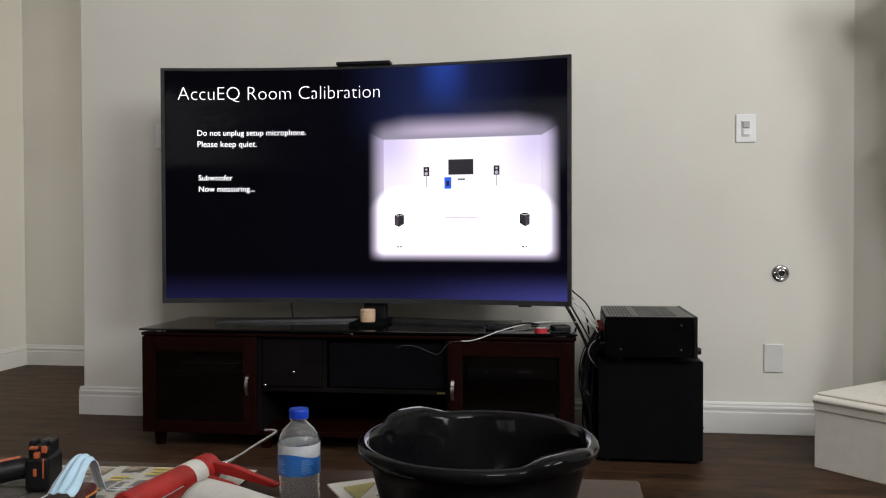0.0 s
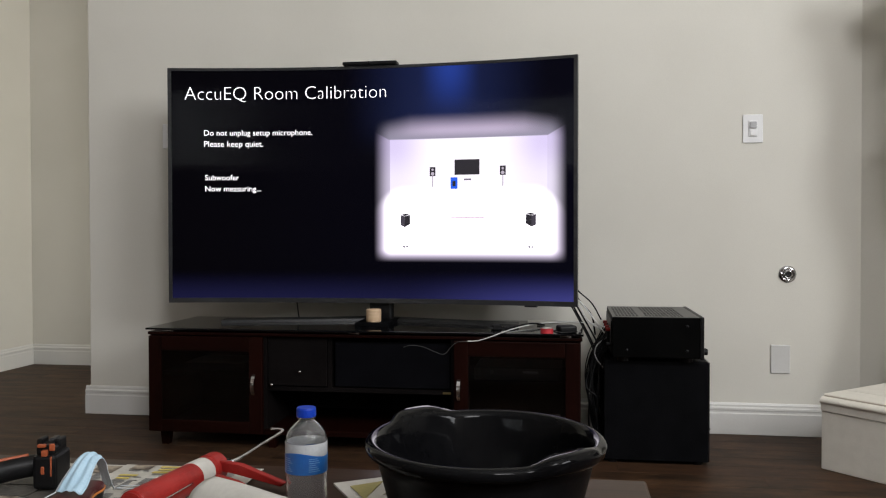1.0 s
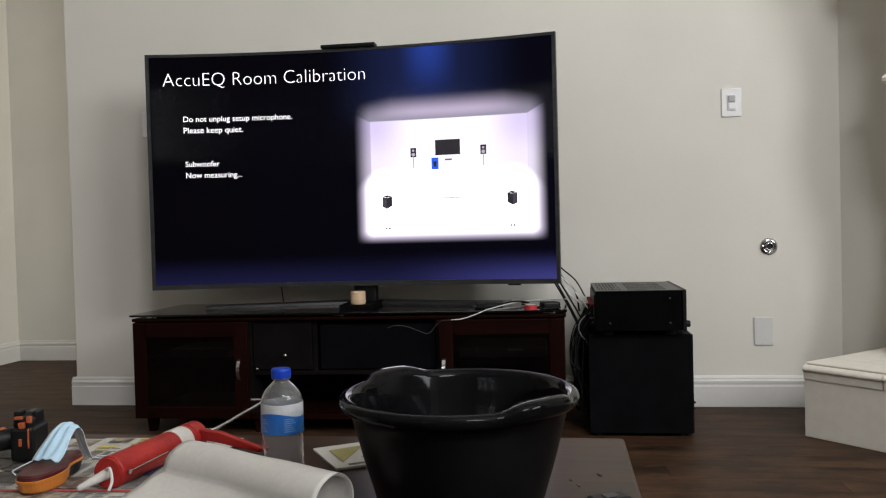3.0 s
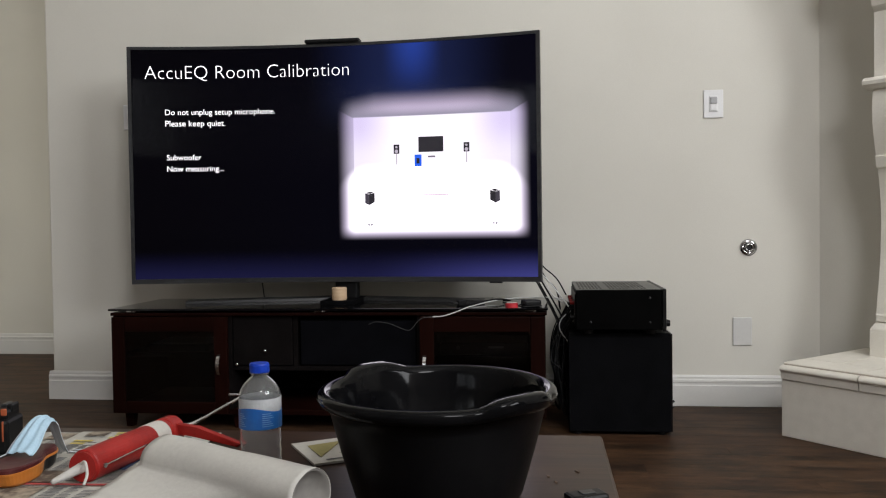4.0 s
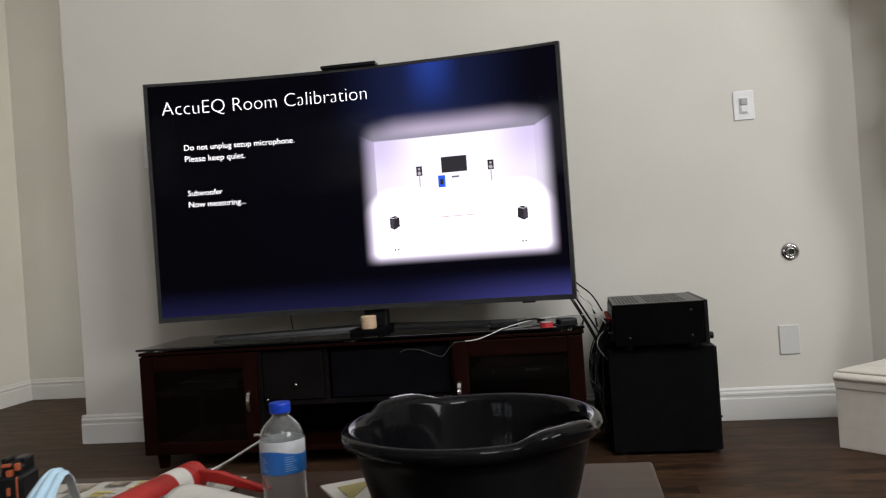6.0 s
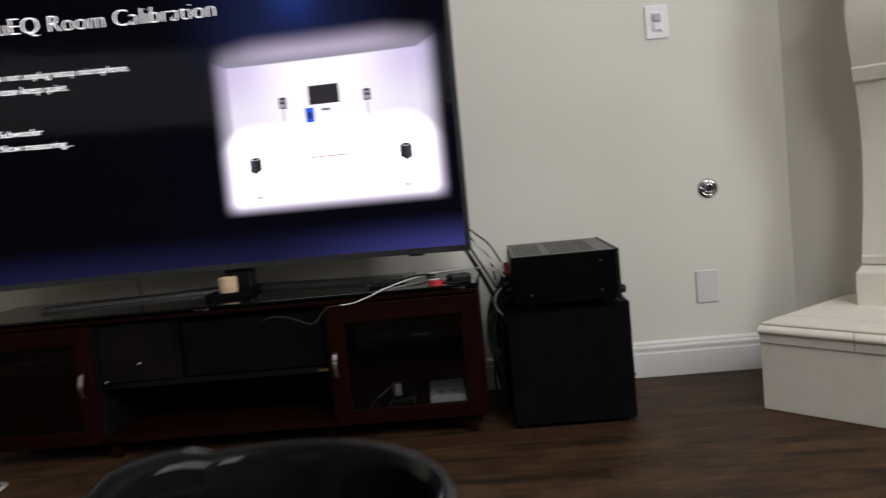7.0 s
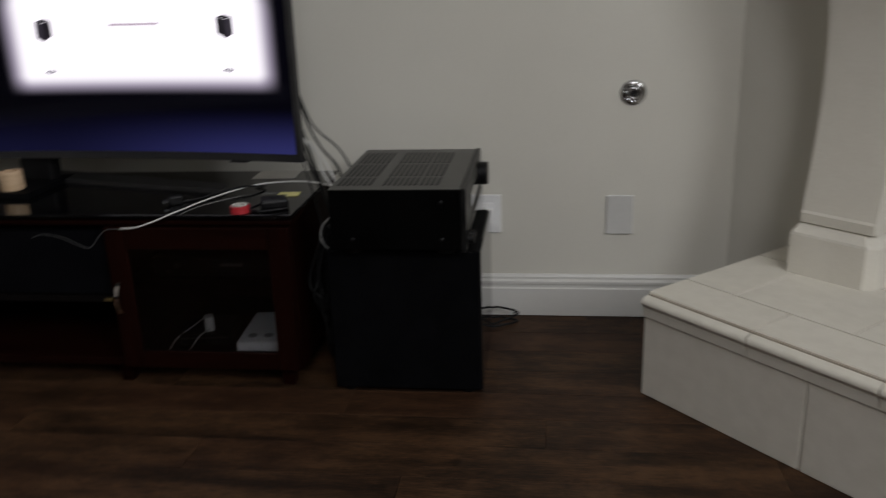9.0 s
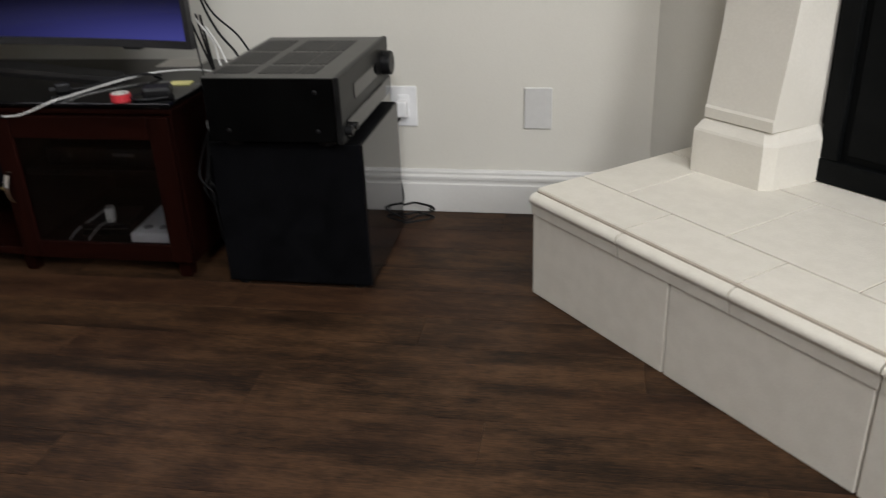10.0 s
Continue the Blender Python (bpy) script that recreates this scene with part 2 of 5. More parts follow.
def screen_material():
    """The picture that the television shows, laid out in metres on the screen."""
    n = Nodes("screen")
    uv = n.add("UVMap").outputs[0]
    s = n.add("SeparateXYZ", uv)
    u, v = n.math("SUBTRACT", s.outputs[0], 1.0), n.math("SUBTRACT", s.outputs[1], 1.0)

    def times(*xs):
        out = xs[0]
        for x in xs[1:]:
            out = n.math("MULTIPLY", out, x)
        return out

    # lit room: white floor, lilac walls, ceiling fading out
    sides = times(n.step(u, 0.012, 0.092), n.step(u, 0.832, 0.756))
    rim = n.math("MAXIMUM", n.math("SUBTRACT", n.math("ABSOLUTE", n.math("SUBTRACT", u, 0.415)), 0.24), 0.0)
    room = times(sides, n.step(v, -0.328, -0.266), n.step(n.math("MULTIPLY_ADD", rim, 0.17, v), 0.302, 0.194))
    corner_r = n.math("SUBTRACT", n.math("ABSOLUTE", n.math("SUBTRACT", u, 0.415)), 0.27)
    fall = n.math("MULTIPLY", n.math("MAXIMUM", corner_r, 0.0), n.math("MAXIMUM", corner_r, 0.0))
    floor_edge = n.math("SUBTRACT", v, n.math("MULTIPLY", fall, -5.0))
    floor = n.step(floor_edge, 0.004, -0.062)
    centre = n.math("ABSOLUTE", n.math("SUBTRACT", u, 0.415))
    back = n.mix(n.step(centre, 0.09, 0.32), (1.04, 0.97, 1.08), (0.66, 0.57, 0.83))
    lower = n.mix(n.math("MULTIPLY", n.step(v, 0.17, 0.0), 0.55), back, (0.98, 0.93, 1.0))
    side_wall = n.math("MAXIMUM", n.math("MULTIPLY", n.step(u, 0.085, 0.083), 0.55), n.math("MULTIPLY", n.step(u, 0.747, 0.749), 0.18))
    walled = n.mix(side_wall, lower, (0.33, 0.28, 0.42))
    slope = n.math("MULTIPLY", n.math("MAXIMUM", n.math("SUBTRACT", centre, 0.335), 0.0), 0.55)
    ceiling = n.step(n.math("SUBTRACT", v, slope), 0.186, 0.192)
    sheen = n.math("MULTIPLY", n.step(centre, 0.42, 0.10), n.step(v, 0.185, 0.235))
    roof = n.mix(sheen, (0.27, 0.25, 0.33), (0.60, 0.50, 0.68))
    roofed = n.mix(ceiling, walled, roof)
    lit = n.mix(floor, roofed, (1.75, 1.66, 1.80))
    lit = n.mix(times(n.step(room, 0.92, 0.25), floor, 0.5), lit, (0.70, 0.48, 1.0))
    # dark ground with a blue beam above and a blue pool below
    pool = times(n.step(v, -0.355, -0.50), n.math("MULTIPLY_ADD", n.step(u, 0.1, 0.9), 0.75, 0.18))
    beam = times(n.step(n.math("ABSOLUTE", n.math("SUBTRACT", u, 0.34)), 0.14, 0.0), n.step(v, 0.25, 0.50))
    halo = times(n.step(n.math("ABSOLUTE", n.math("SUBTRACT", u, 0.32)), 0.45, 0.02), n.step(v, 0.10, 0.30))
    dark = n.mix(n.step(u, -0.9, 0.9), (0.0009, 0.0007, 0.0016), (0.0016, 0.0015, 0.0045))
    dark = n.mix(n.math("MULTIPLY", pool, 0.9), dark, (0.048, 0.050, 0.225))
    dark = n.mix(n.math("MULTIPLY", halo, 0.60), dark, (0.014, 0.022, 0.085))
    dark = n.mix(n.math("MULTIPLY", beam, 0.62), dark, (0.022, 0.058, 0.36))
    n.put(n.bsdf.inputs["Emission Color"], n.mix(room, dark, lit))
    n.bsdf.inputs["Emission Strength"].default_value = 1.0
    n.put(n.bsdf.inputs["Base Color"], (0.0008, 0.0008, 0.001))
    n.bsdf.inputs["Roughness"].default_value = 0.06
    n.bsdf.inputs["Specular IOR Level"].default_value = 0.09
    return n.mat


SCREEN = screen_material()


def glow(name, colour, strength=1.0):
    n = Nodes(name)
    n.put(n.bsdf.inputs["Base Color"], (0.01, 0.01, 0.01))
    n.put(n.bsdf.inputs["Emission Color"], colour)
    n.bsdf.inputs["Emission Strength"].default_value = strength
    return n.mat


LETTER = glow("letter_light", (1.0, 0.96, 1.0), 1.6)
ICON_D = glow("icon_dark", (0.012, 0.010, 0.016))
ICON_S = glow("icon_rose", (0.52, 0.36, 0.48))
ICON_M = glow("icon_side", (0.045, 0.038, 0.055))
ICON_G = glow("icon_grey", (0.16, 0.14, 0.19))
ICON_L = glow("icon_pale", (0.45, 0.40, 0.48))
ICON_B = glow("icon_blue", (0.01, 0.10, 0.75))

# ---- building helpers ----


def link(name, bm, material, smooth=False):
    me = bpy.data.meshes.new(name)
    bmesh.ops.recalc_face_normals(bm, faces=bm.faces)
    bm.to_mesh(me)
    bm.free()
    me.materials.append(material)
    if smooth:
        for p in me.polygons:
            p.use_smooth = True
    return new(name, me)


def part(name, bm, material, parent, label="", smooth=False):
    ob = link(name, bm, material, smooth)
    ob.parent = parent
    return tagged(ob, label) if label else ob


def thing(name, label, category, m=Matrix(), group="", kind=""):
    ob = new(name)
    ob.empty_display_size = 0.05
    ob.matrix_world = m
    return tagged(ob, label, category, group, kind)


def structure(name, bm, material, label, category, smooth=False):
    return tagged(link(name, bm, material, smooth), label, category, "", "structure")


def box(bm, x0, x1, y0, y1, z0, z1, bevel=0.0, m=None):
    v = [bm.verts.new((x, y, z)) for z in (z0, z1) for y in (y0, y1) for x in (x0, x1)]
    faces = [bm.faces.new([v[i] for i in f]) for f in ((0, 2, 3, 1), (4, 5, 7, 6), (0, 1, 5, 4), (2, 6, 7, 3), (0, 4, 6, 2), (1, 3, 7, 5))]
    if bevel:
        edges = list({e for f in faces for e in f.edges})
        r = bmesh.ops.bevel(bm, geom=edges, offset=bevel, segments=2, affect="EDGES", profile=0.5)
        v = list({q for f in r["faces"] for q in f.verts} | {q for q in v if q.is_valid})
    if m is not None:
        bmesh.ops.transform(bm, matrix=m, verts=v)
    return bm


def cube(x0, x1, y0, y1, z0, z1, bevel=0.0, m=None):
    return box(bmesh.new(), x0, x1, y0, y1, z0, z1, bevel, m)


def lathe(profile, n=40, m=None, squash=None):
    """Turns (radius, height) pairs round z."""
    bm = bmesh.new()
    rings = []
    for r, z in profile:
        rings.append([bm.verts.new((r * math.cos(2 * math.pi * i / n), r * math.sin(2 * math.pi * i / n), z)) for i in range(n)])
    for a, b in zip(rings, rings[1:]):
        for i in range(n):
            bm.faces.new((a[i], a[(i + 1) % n], b[(i + 1) % n], b[i]))
    for ring, (r, z) in ((rings[0], profile[0]), (rings[-1], profile[-1])):
        if r > 1e-5:
            bm.faces.new(ring)
    bmesh.ops.remove_doubles(bm, verts=bm.verts, dist=1e-5)
    if m is not None:
        bmesh.ops.transform(bm, matrix=m, verts=bm.verts)
    return bm


def smooth_path(points, steps=6):
    p = [Vector(q) for q in points]
    p = [2 * p[0] - p[1]] + p + [2 * p[-1] - p[-2]]
    out = []
    for a, b, c, d in zip(p, p[1:], p[2:], p[3:]):
        for i in range(steps):
            t = i / steps
            out.append(0.5 * (2 * b + (c - a) * t + (2 * a - 5 * b + 4 * c - d) * t * t + (3 * b - a - 3 * c + d) * t ** 3))
    return out + [p[-2]]


def tube(points, r, n=8, steps=6, bm=None):
    """A round cable or rod through points."""
    bm = bm or bmesh.new()
    path = smooth_path(points, steps) if steps > 1 else [Vector(q) for q in points]
    side, rings = None, []
    for i, q in enumerate(path):
        way = (path[min(i + 1, len(path) - 1)] - path[max(i - 1, 0)]).normalized()
        if side is None:
            side = way.orthogonal().normalized()
        side = (side - way * side.dot(way)).normalized()
        up = way.cross(side)
        rings.append([bm.verts.new(q + r * (math.cos(2 * math.pi * k / n) * side + math.sin(2 * math.pi * k / n) * up)) for k in range(n)])
    for a, b in zip(rings, rings[1:]):
        for k in range(n):
            bm.faces.new((a[k], a[(k + 1) % n], b[(k + 1) % n], b[k]))
    bm.faces.new(rings[0])
    bm.faces.new(rings[-1])
    return bm


def prism(outline, depth, m=None, bevel=0.0):
    """An outline in x and z, thick along y from 0 to depth."""
    bm = bmesh.new()
    a = [bm.verts.new((x, 0, z)) for x, z in outline]
    b = [bm.verts.new((x, depth, z)) for x, z in outline]
    bm.faces.new(a)
    bm.faces.new(b[::-1])
    for i in range(len(a)):
        j = (i + 1) % len(a)
        bm.faces.new((a[j], a[i], b[i], b[j]))
    if bevel:
        bmesh.ops.bevel(bm, geom=bm.edges[:], offset=bevel, segments=2, affect="EDGES", profile=0.5)
    if m is not None:
        bmesh.ops.transform(bm, matrix=m, verts=bm.verts)
    return bm


# ---- the room ----
WALL_Y, CORNER_X, END_X, LEFT_X, BACK_Y, RIGHT_X, HIGH, DEEP = 4.486, 2.085, -1.402, -2.66, -1.6, 5.0, 5.4, 5.865

base = structure("floor", cube(LEFT_X - 0.1, RIGHT_X + 0.1, BACK_Y - 0.1, DEEP + 0.1, -0.12, -0.006), FLOOR, "dark brown hand-scraped wooden plank floor", "floor")
structure("ceiling", cube(LEFT_X - 0.1, RIGHT_X + 0.1, BACK_Y - 0.1, DEEP + 0.1, HIGH, HIGH + 0.1), CEIL, "plain white painted ceiling", "ceiling")
structure("wall_north", cube(END_X, CORNER_X + 0.06, WALL_Y, WALL_Y + 0.13, -0.006, HIGH, 0.006), WALL, "cream painted wall behind the television", "wall")
diagonal = pose(CORNER_X, WALL_Y, 0, 0, 0, -45)
structure("wall_diagonal", cube(0, 4.12, 0.0, 0.13, -0.006, HIGH, m=diagonal), WALL, "cream painted diagonal wall behind the fireplace", "wall")
structure("wall_alcove", cube(LEFT_X, 1.2, DEEP, DEEP + 0.1, -0.006, HIGH), WALL, "cream painted wall at the back of the side passage", "wall")


def holed_wall(name, length, openings, m, label, paint):
    """A wall along x, 0.12 thick, with openings (x0, x1, z0, z1) through it."""
    bm = bmesh.new()
    x = 0.0
    for x0, x1, z0, z1 in openings:
        box(bm, x, x0, 0, 0.12, -0.006, HIGH)
        box(bm, x0, x1, 0, 0.12, -0.006, z0)
        box(bm, x0, x1, 0, 0.12, z1, HIGH)
        x = x1
    box(bm, x, length, 0, 0.12, -0.006, HIGH)
    bmesh.ops.transform(bm, matrix=m, verts=bm.verts)
    return structure(name, bm, paint, label, "wall")


def window(name, m, w, z0, z1, slats, label):
    """A window in an opening that starts at m: frame, sill, two panes and, where wanted, a blind."""
    ob = thing(name, label, "window", m, kind="structure")
    bm = bmesh.new()
    for x0, x1, a, b in ((0, 0.05, z0, z1), (w - 0.05, w, z0, z1), (0.05, w - 0.05, z0, z0 + 0.05), (0.05, w - 0.05, z1 - 0.05, z1), (w / 2 - 0.025, w / 2 + 0.025, z0 + 0.05, z1 - 0.05)):
        box(bm, x0, x1, 0.03, 0.08, a, b, 0.004)
    part("window_frame", bm, FRAMEW, ob)
    part("window_sill", cube(-0.04, w + 0.04, -0.05, 0.03, z0 - 0.03, z0, 0.006), FRAMEW, ob)
    for x0, x1 in ((0.05, w / 2 - 0.025), (w / 2 + 0.025, w - 0.05)):
        pane = part("pane", cube(x0, x1, 0.052, 0.058, z0 + 0.05, z1 - 0.05), PANE, ob)
        pane.visible_shadow = False
    if slats:
        me = None
        z = z0 + 0.04
        while z < z1 - 0.03:
            if me is None:
                first = part("slat", cube(0.02, w - 0.02, -0.022, 0.022, -0.0015, 0.0015), BLIND, ob)
                me = first.data
                s = first
            else:
                s = new("slat", me)
                s.parent = ob
            s.matrix_basis = pose(0, -0.03, z, 52, 0, 0)
            z += 0.045
    return ob


flip = pose(RIGHT_X, BACK_Y, 0, 0, 0, 180)
holed_wall("wall_south", RIGHT_X - LEFT_X, [(RIGHT_X - 3.45, RIGHT_X - 1.85, 3.6, 5.1), (RIGHT_X + 0.3, RIGHT_X + 1.25, 1.58, 2.45), (RIGHT_X + 1.42, RIGHT_X + 2.5, 1.58, 2.45)], flip, "unseen wall darkened to cut bounced light, with a high window and two low ones", BOUNCE_CUT)
window("window_1", pose(3.45, BACK_Y, 0, 0, 0, 180), 1.6, 3.6, 5.1, False, "high white-framed window letting in daylight")
window("window_2", pose(-0.3, BACK_Y, 0, 0, 0, 180), 0.95, 1.58, 2.45, True, "white-framed window with half-closed slatted blinds")
window("window_5", pose(-1.42, BACK_Y, 0, 0, 0, 180), 1.08, 1.58, 2.45, True, "white-framed window with half-closed slatted blinds")
holed_wall("wall_east", 3.2, [(0.7, 3.2 - 0.05, 2.05, 4.05)], pose(RIGHT_X, 1.6, 0, 0, 0, -90), "unseen wall darkened to cut bounced light, with a wide window", BOUNCE_CUT)
window("window_4", pose(RIGHT_X, 1.6 - 0.7, 0, 0, 0, -90), 2.45, 2.05, 4.05, False, "wide white-framed window letting in bright daylight")
holed_wall("wall_passage", DEEP - WALL_Y - 0.13, [(0.1, 1.1, 0.55, 2.3)], pose(1.2, DEEP, 0, 0, 0, -90), "cream painted end wall of the passage with a window", WALL)
window("window_3", pose(1.2, DEEP - 0.1, 0, 0, 0, -90), 1.0, 0.55, 2.3, False, "white-framed window in the passage letting in daylight")
# unseen stretch of the west wall, kept dark so less light bounces back
structure("wall_west", cube(LEFT_X - 0.12, LEFT_X, BACK_Y, 4.2, -0.006, HIGH), BOUNCE_CUT, "unseen side wall of the living room, darkened to cut bounced light", "wall")
structure("wall_passage_side", cube(LEFT_X - 0.12, LEFT_X, 4.2, DEEP + 0.1, -0.006, HIGH), WALL, "cream painted side wall of the passage", "wall")


def baseboard(m, length, name="baseboard"):
    """Tall moulded board: flat face, a bead and a stepped top."""
    outline = [(0, 0), (0.016, 0), (0.016, 0.088), (0.013, 0.092), (0.013, 0.100), (0.0155, 0.104), (0.0155, 0.112), (0.009, 0.118), (0.009, 0.125), (0.005, 0.133), (0, 0.133)]
    bm = bmesh.new()
    a = [bm.verts.new((0, -x, z)) for x, z in outline]
    b = [bm.verts.new((length, -x, z)) for x, z in outline]
    bm.faces.new(a)
    bm.faces.new(b[::-1])
    for i in range(len(a)):
        j = (i + 1) % len(a)
        bm.faces.new((a[j], a[i], b[i], b[j]))
    bmesh.ops.transform(bm, matrix=m, verts=bm.verts)
    return structure(name, bm, TRIM, "tall white moulded baseboard with a beaded top", "baseboard")


baseboard(pose(END_X - 0.016, WALL_Y - 0.001, 0), CORNER_X - END_X + 0.02)
baseboard(diagonal @ pose(0.01, -0.001, 0), 0.15)
baseboard(pose(LEFT_X, DEEP - 0.001, 0), 1.2 - LEFT_X)
baseboard(pose(LEFT_X + 0.001, BACK_Y, 0, 0, 0, 90), DEEP - BACK_Y)
baseboard(pose(END_X - 0.001, WALL_Y + 0.13, 0, 0, 0, -90), 0.13)

# ---- fireplace ----
fireplace = thing("fireplace", "cream cast-stone fireplace surround with a black firebox", "fireplace", diagonal)
JAMB = 0.541


def column(profile, left, right, back, chamfer=0.0):
    """A stone block lofted through (height, how far it stands out): square at its left, its inner cheek splayed towards the firebox."""
    bm = bmesh.new()
    rings = []
    for z, out, inset in profile:
        a, b = left + inset, right - inset
        plan = [(a, 0), (a, -out), (b - chamfer, -out), (b, -out + chamfer * 1.1), (back - inset, -0.045), (back - inset, 0)]
        if not chamfer:
            plan.pop(3)
        rings.append([bm.verts.new((x, y, z)) for x, y in plan])
    n = len(rings[0])
    for a, b in zip(rings, rings[1:]):
        for i in range(n):
            bm.faces.new((a[i], a[(i + 1) % n], b[(i + 1) % n], b[i]))
    bm.faces.new(rings[0])
    bm.faces.new(rings[-1])
    return bm


part("leg_base", column([(0.272, 0.198, 0), (0.374, 0.198, 0), (0.380, 0.196, 0.002), (0.402, 0.180, 0.014), (0.406, 0.172, 0.018)], 0.300, 0.514, JAMB, 0.022), STONE_B, fireplace)
leg = [(0.406, 0.184), (0.43, 0.186), (0.436, 0.182), (0.50, 0.172), (0.58, 0.158), (0.66, 0.147), (0.74, 0.141), (0.81, 0.141), (0.88, 0.147), (0.95, 0.160), (0.99, 0.170), (0.995, 0.180),
       (1.035, 0.190), (1.04, 0.184), (1.10, 0.201), (1.16, 0.213), (1.22, 0.216), (1.27, 0.210), (1.288, 0.202)]
waist = [(q.z, q.y) for q in smooth_path([(0, o, z) for z, o in leg[2:11]], 5)]
brow = [(q.z, q.y) for q in smooth_path([(0, o, z) for z, o in leg[13:]], 5)]
leg = leg[:2] + waist + leg[11:13] + brow
part("leg", column([(z, o, 0) for z, o in leg], 0.317, 0.500, JAMB - 0.018), STONE_B, fireplace)
cap = [(1.288, 0.205), (1.294, 0.225), (1.305, 0.238), (1.318, 0.240), (1.328, 0.230), (1.334, 0.212)]
part("capital", column([(z, o, 0) for z, o in cap], 0.290, 0.530, JAMB), STONE_B, fireplace)
upper = [(1.334, 0.195), (1.58, 0.195), (1.60, 0.215), (1.66, 0.235), (1.72, 0.215), (1.74, 0.24), (1.80, 0.26)]
part("upper_block", column([(z, o, 0) for z, o in upper], 0.315, 0.507, JAMB - 0.014), STONE_B, fireplace)
part("mantel_shelf", cube(0.245, 2.0, -0.28, 0, 1.80, 1.90, 0.012), STONE_B, fireplace)
part("lintel", cube(JAMB - 0.012, 1.9, -0.085, 0, 1.112, 1.80, 0.004), STONE_B, fireplace)
firebox = part("firebox", cube(JAMB - 0.018, 1.75, -0.030, 0, 0.272, 1.112), FIREBLACK, fireplace, "black metal firebox front")
part("frame_rail", cube(JAMB - 0.006, 1.75, -0.050, -0.029, 1.045, 1.109, 0.004), FIREBLACK, firebox)
part("frame_rail", cube(JAMB - 0.006, 1.75, -0.046, -0.029, 0.985, 1.030, 0.004), FIREBLACK, firebox)
part("frame_rail", cube(JAMB - 0.006, 1.75, -0.050, -0.029, 0.274, 0.330, 0.004), FIREBLACK, firebox)
part("frame_stile", cube(JAMB - 0.006, JAMB + 0.040, -0.048, -0.029, 0.330, 0.985, 0.004), FIREBLACK, firebox)
part("glass_door", cube(JAMB + 0.056, 1.72, -0.036, -0.029, 0.345, 0.970, 0.002), FIREBLACK, firebox)

# raised hearth: one core, riser slabs, a moulded nosing and top tiles
hearth = thing("hearth", "raised cream stone hearth with bullnose edge tiles", "hearth", pose(1.787, 3.972, 0, 0, 0, -48.8))
LONG = 2.05
part("core", prism([(0.006, 0), (LONG, 0), (LONG, 0.2685), (0.006, 0.2685)], 0.60, pose(0, 0.008, 0)), GROUT, hearth)
for i in range(5):
    x0, x1 = 0.44 * i, min(0.44 * (i + 1), LONG)
    part("riser_slab", cube(x0 + (0.002 if i else 0), x1 - 0.002, 0.0, 0.012, 0, 0.2108, 0.0026), STONE, hearth)
part("riser_slab", cube(0.0, 0.006, 0.012, 0.50, 0, 0.211, 0.002), STONE, hearth)
nose = [(0.148, 0.2110), (0.002, 0.2110), (-0.0045, 0.2125), (-0.0062, 0.2360), (-0.0076, 0.2405), (-0.0105, 0.2425), (-0.0128, 0.2450)]
nose += [(0.0080 - 0.0215 * math.cos(radians(a)), 0.2485 + 0.0155 * math.sin(radians(a))) for a in range(0, 91, 9)]
nose += [(0.0120, 0.2640), (0.0130, 0.2640), (0.0145, 0.2700), (0.0170, 0.2720), (0.146, 0.2720)]


def nosing(length):
    return prism([(y, z) for y, z in nose], length, pose(0, 0, 0, 0, 0, 90) @ pose(0, 0, 0), 0.0)


x = -0.002
for i in range(8):
    x1 = min(0.295 * (i + 1), LONG)
    bm = nosing(x1 - x - 0.0045)
    bmesh.ops.transform(bm, matrix=Matrix.Translation((x1 - 0.002, 0, 0)), verts=bm.verts)
    part("nosing_tile", bm, STONE, hearth)
    x = x1 
y = 0.150
for row, (y1, first) in enumerate(((0.445, 0.145), (0.60, 0.29))):
    x = -0.002
    for i in range(9):
        x1 = min(first + 0.295 * i, LONG)
        if x1 - x > 0.02:
            part("top_tile", cube(x + 0.0022, x1 - 0.0022, y + 0.0022, y1 - 0.0022, 0.250, 0.2718, 0.0010), STONE, hearth)
        x = x1
    y = y1

# ---- wall plates ----


def plate(name, label, m, w, h, colour=PLASTIC_W):
    ob = thing(name, label, "wall plate", m)
    part("cover", prism([(-w / 2, -h / 2), (w / 2, -h / 2), (w / 2, h / 2), (-w / 2, h / 2)], 0.007, pose(0, -0.007, 0), 0.0028), colour, ob)
    return ob


def screw(parent, x, z):
    part("screw", lathe([(0.0032, 0), (0.0032, 0.0012), (0.0015, 0.002), (0, 0.002)], 12, pose(x, -0.0068, z, 90, 0, 0)), CHROME, parent)


sensor = plate("wall_switch", "white wall plate with a presence-sensor switch", pose(1.649, WALL_Y, 1.302), 0.082, 0.120)
part("sensor_frame", cube(-0.018, 0.018, -0.0115, -0.006, -0.034, 0.034, 0.002), PLASTIC_W, sensor)
part("sensor_lens", cube(-0.0145, 0.0145, -0.0185, -0.010, 0.000, 0.029, 0.004), SENSOR, sensor, "grey sensor lens")
part("push_button", cube(-0.0135, 0.0135, -0.0155, -0.010, -0.030, -0.004, 0.003), PLASTIC_W, sensor)
blank = plate("blank_wall_plate", "plain white blank cover plate on the wall", pose(1.765, WALL_Y, 0.323), 0.079, 0.121, PLASTIC_P)
side = plate("light_switch", "white light switch plate half hidden by the television", pose(-0.962, WALL_Y, 1.321), 0.115, 0.115)
part("rocker", cube(-0.035, -0.008, -0.012, -0.006, -0.03, 0.03, 0.003), PLASTIC_W, side)
part("rocker", cube(0.008, 0.035, -0.012, -0.006, -0.03, 0.03, 0.003), PLASTIC_W, side)
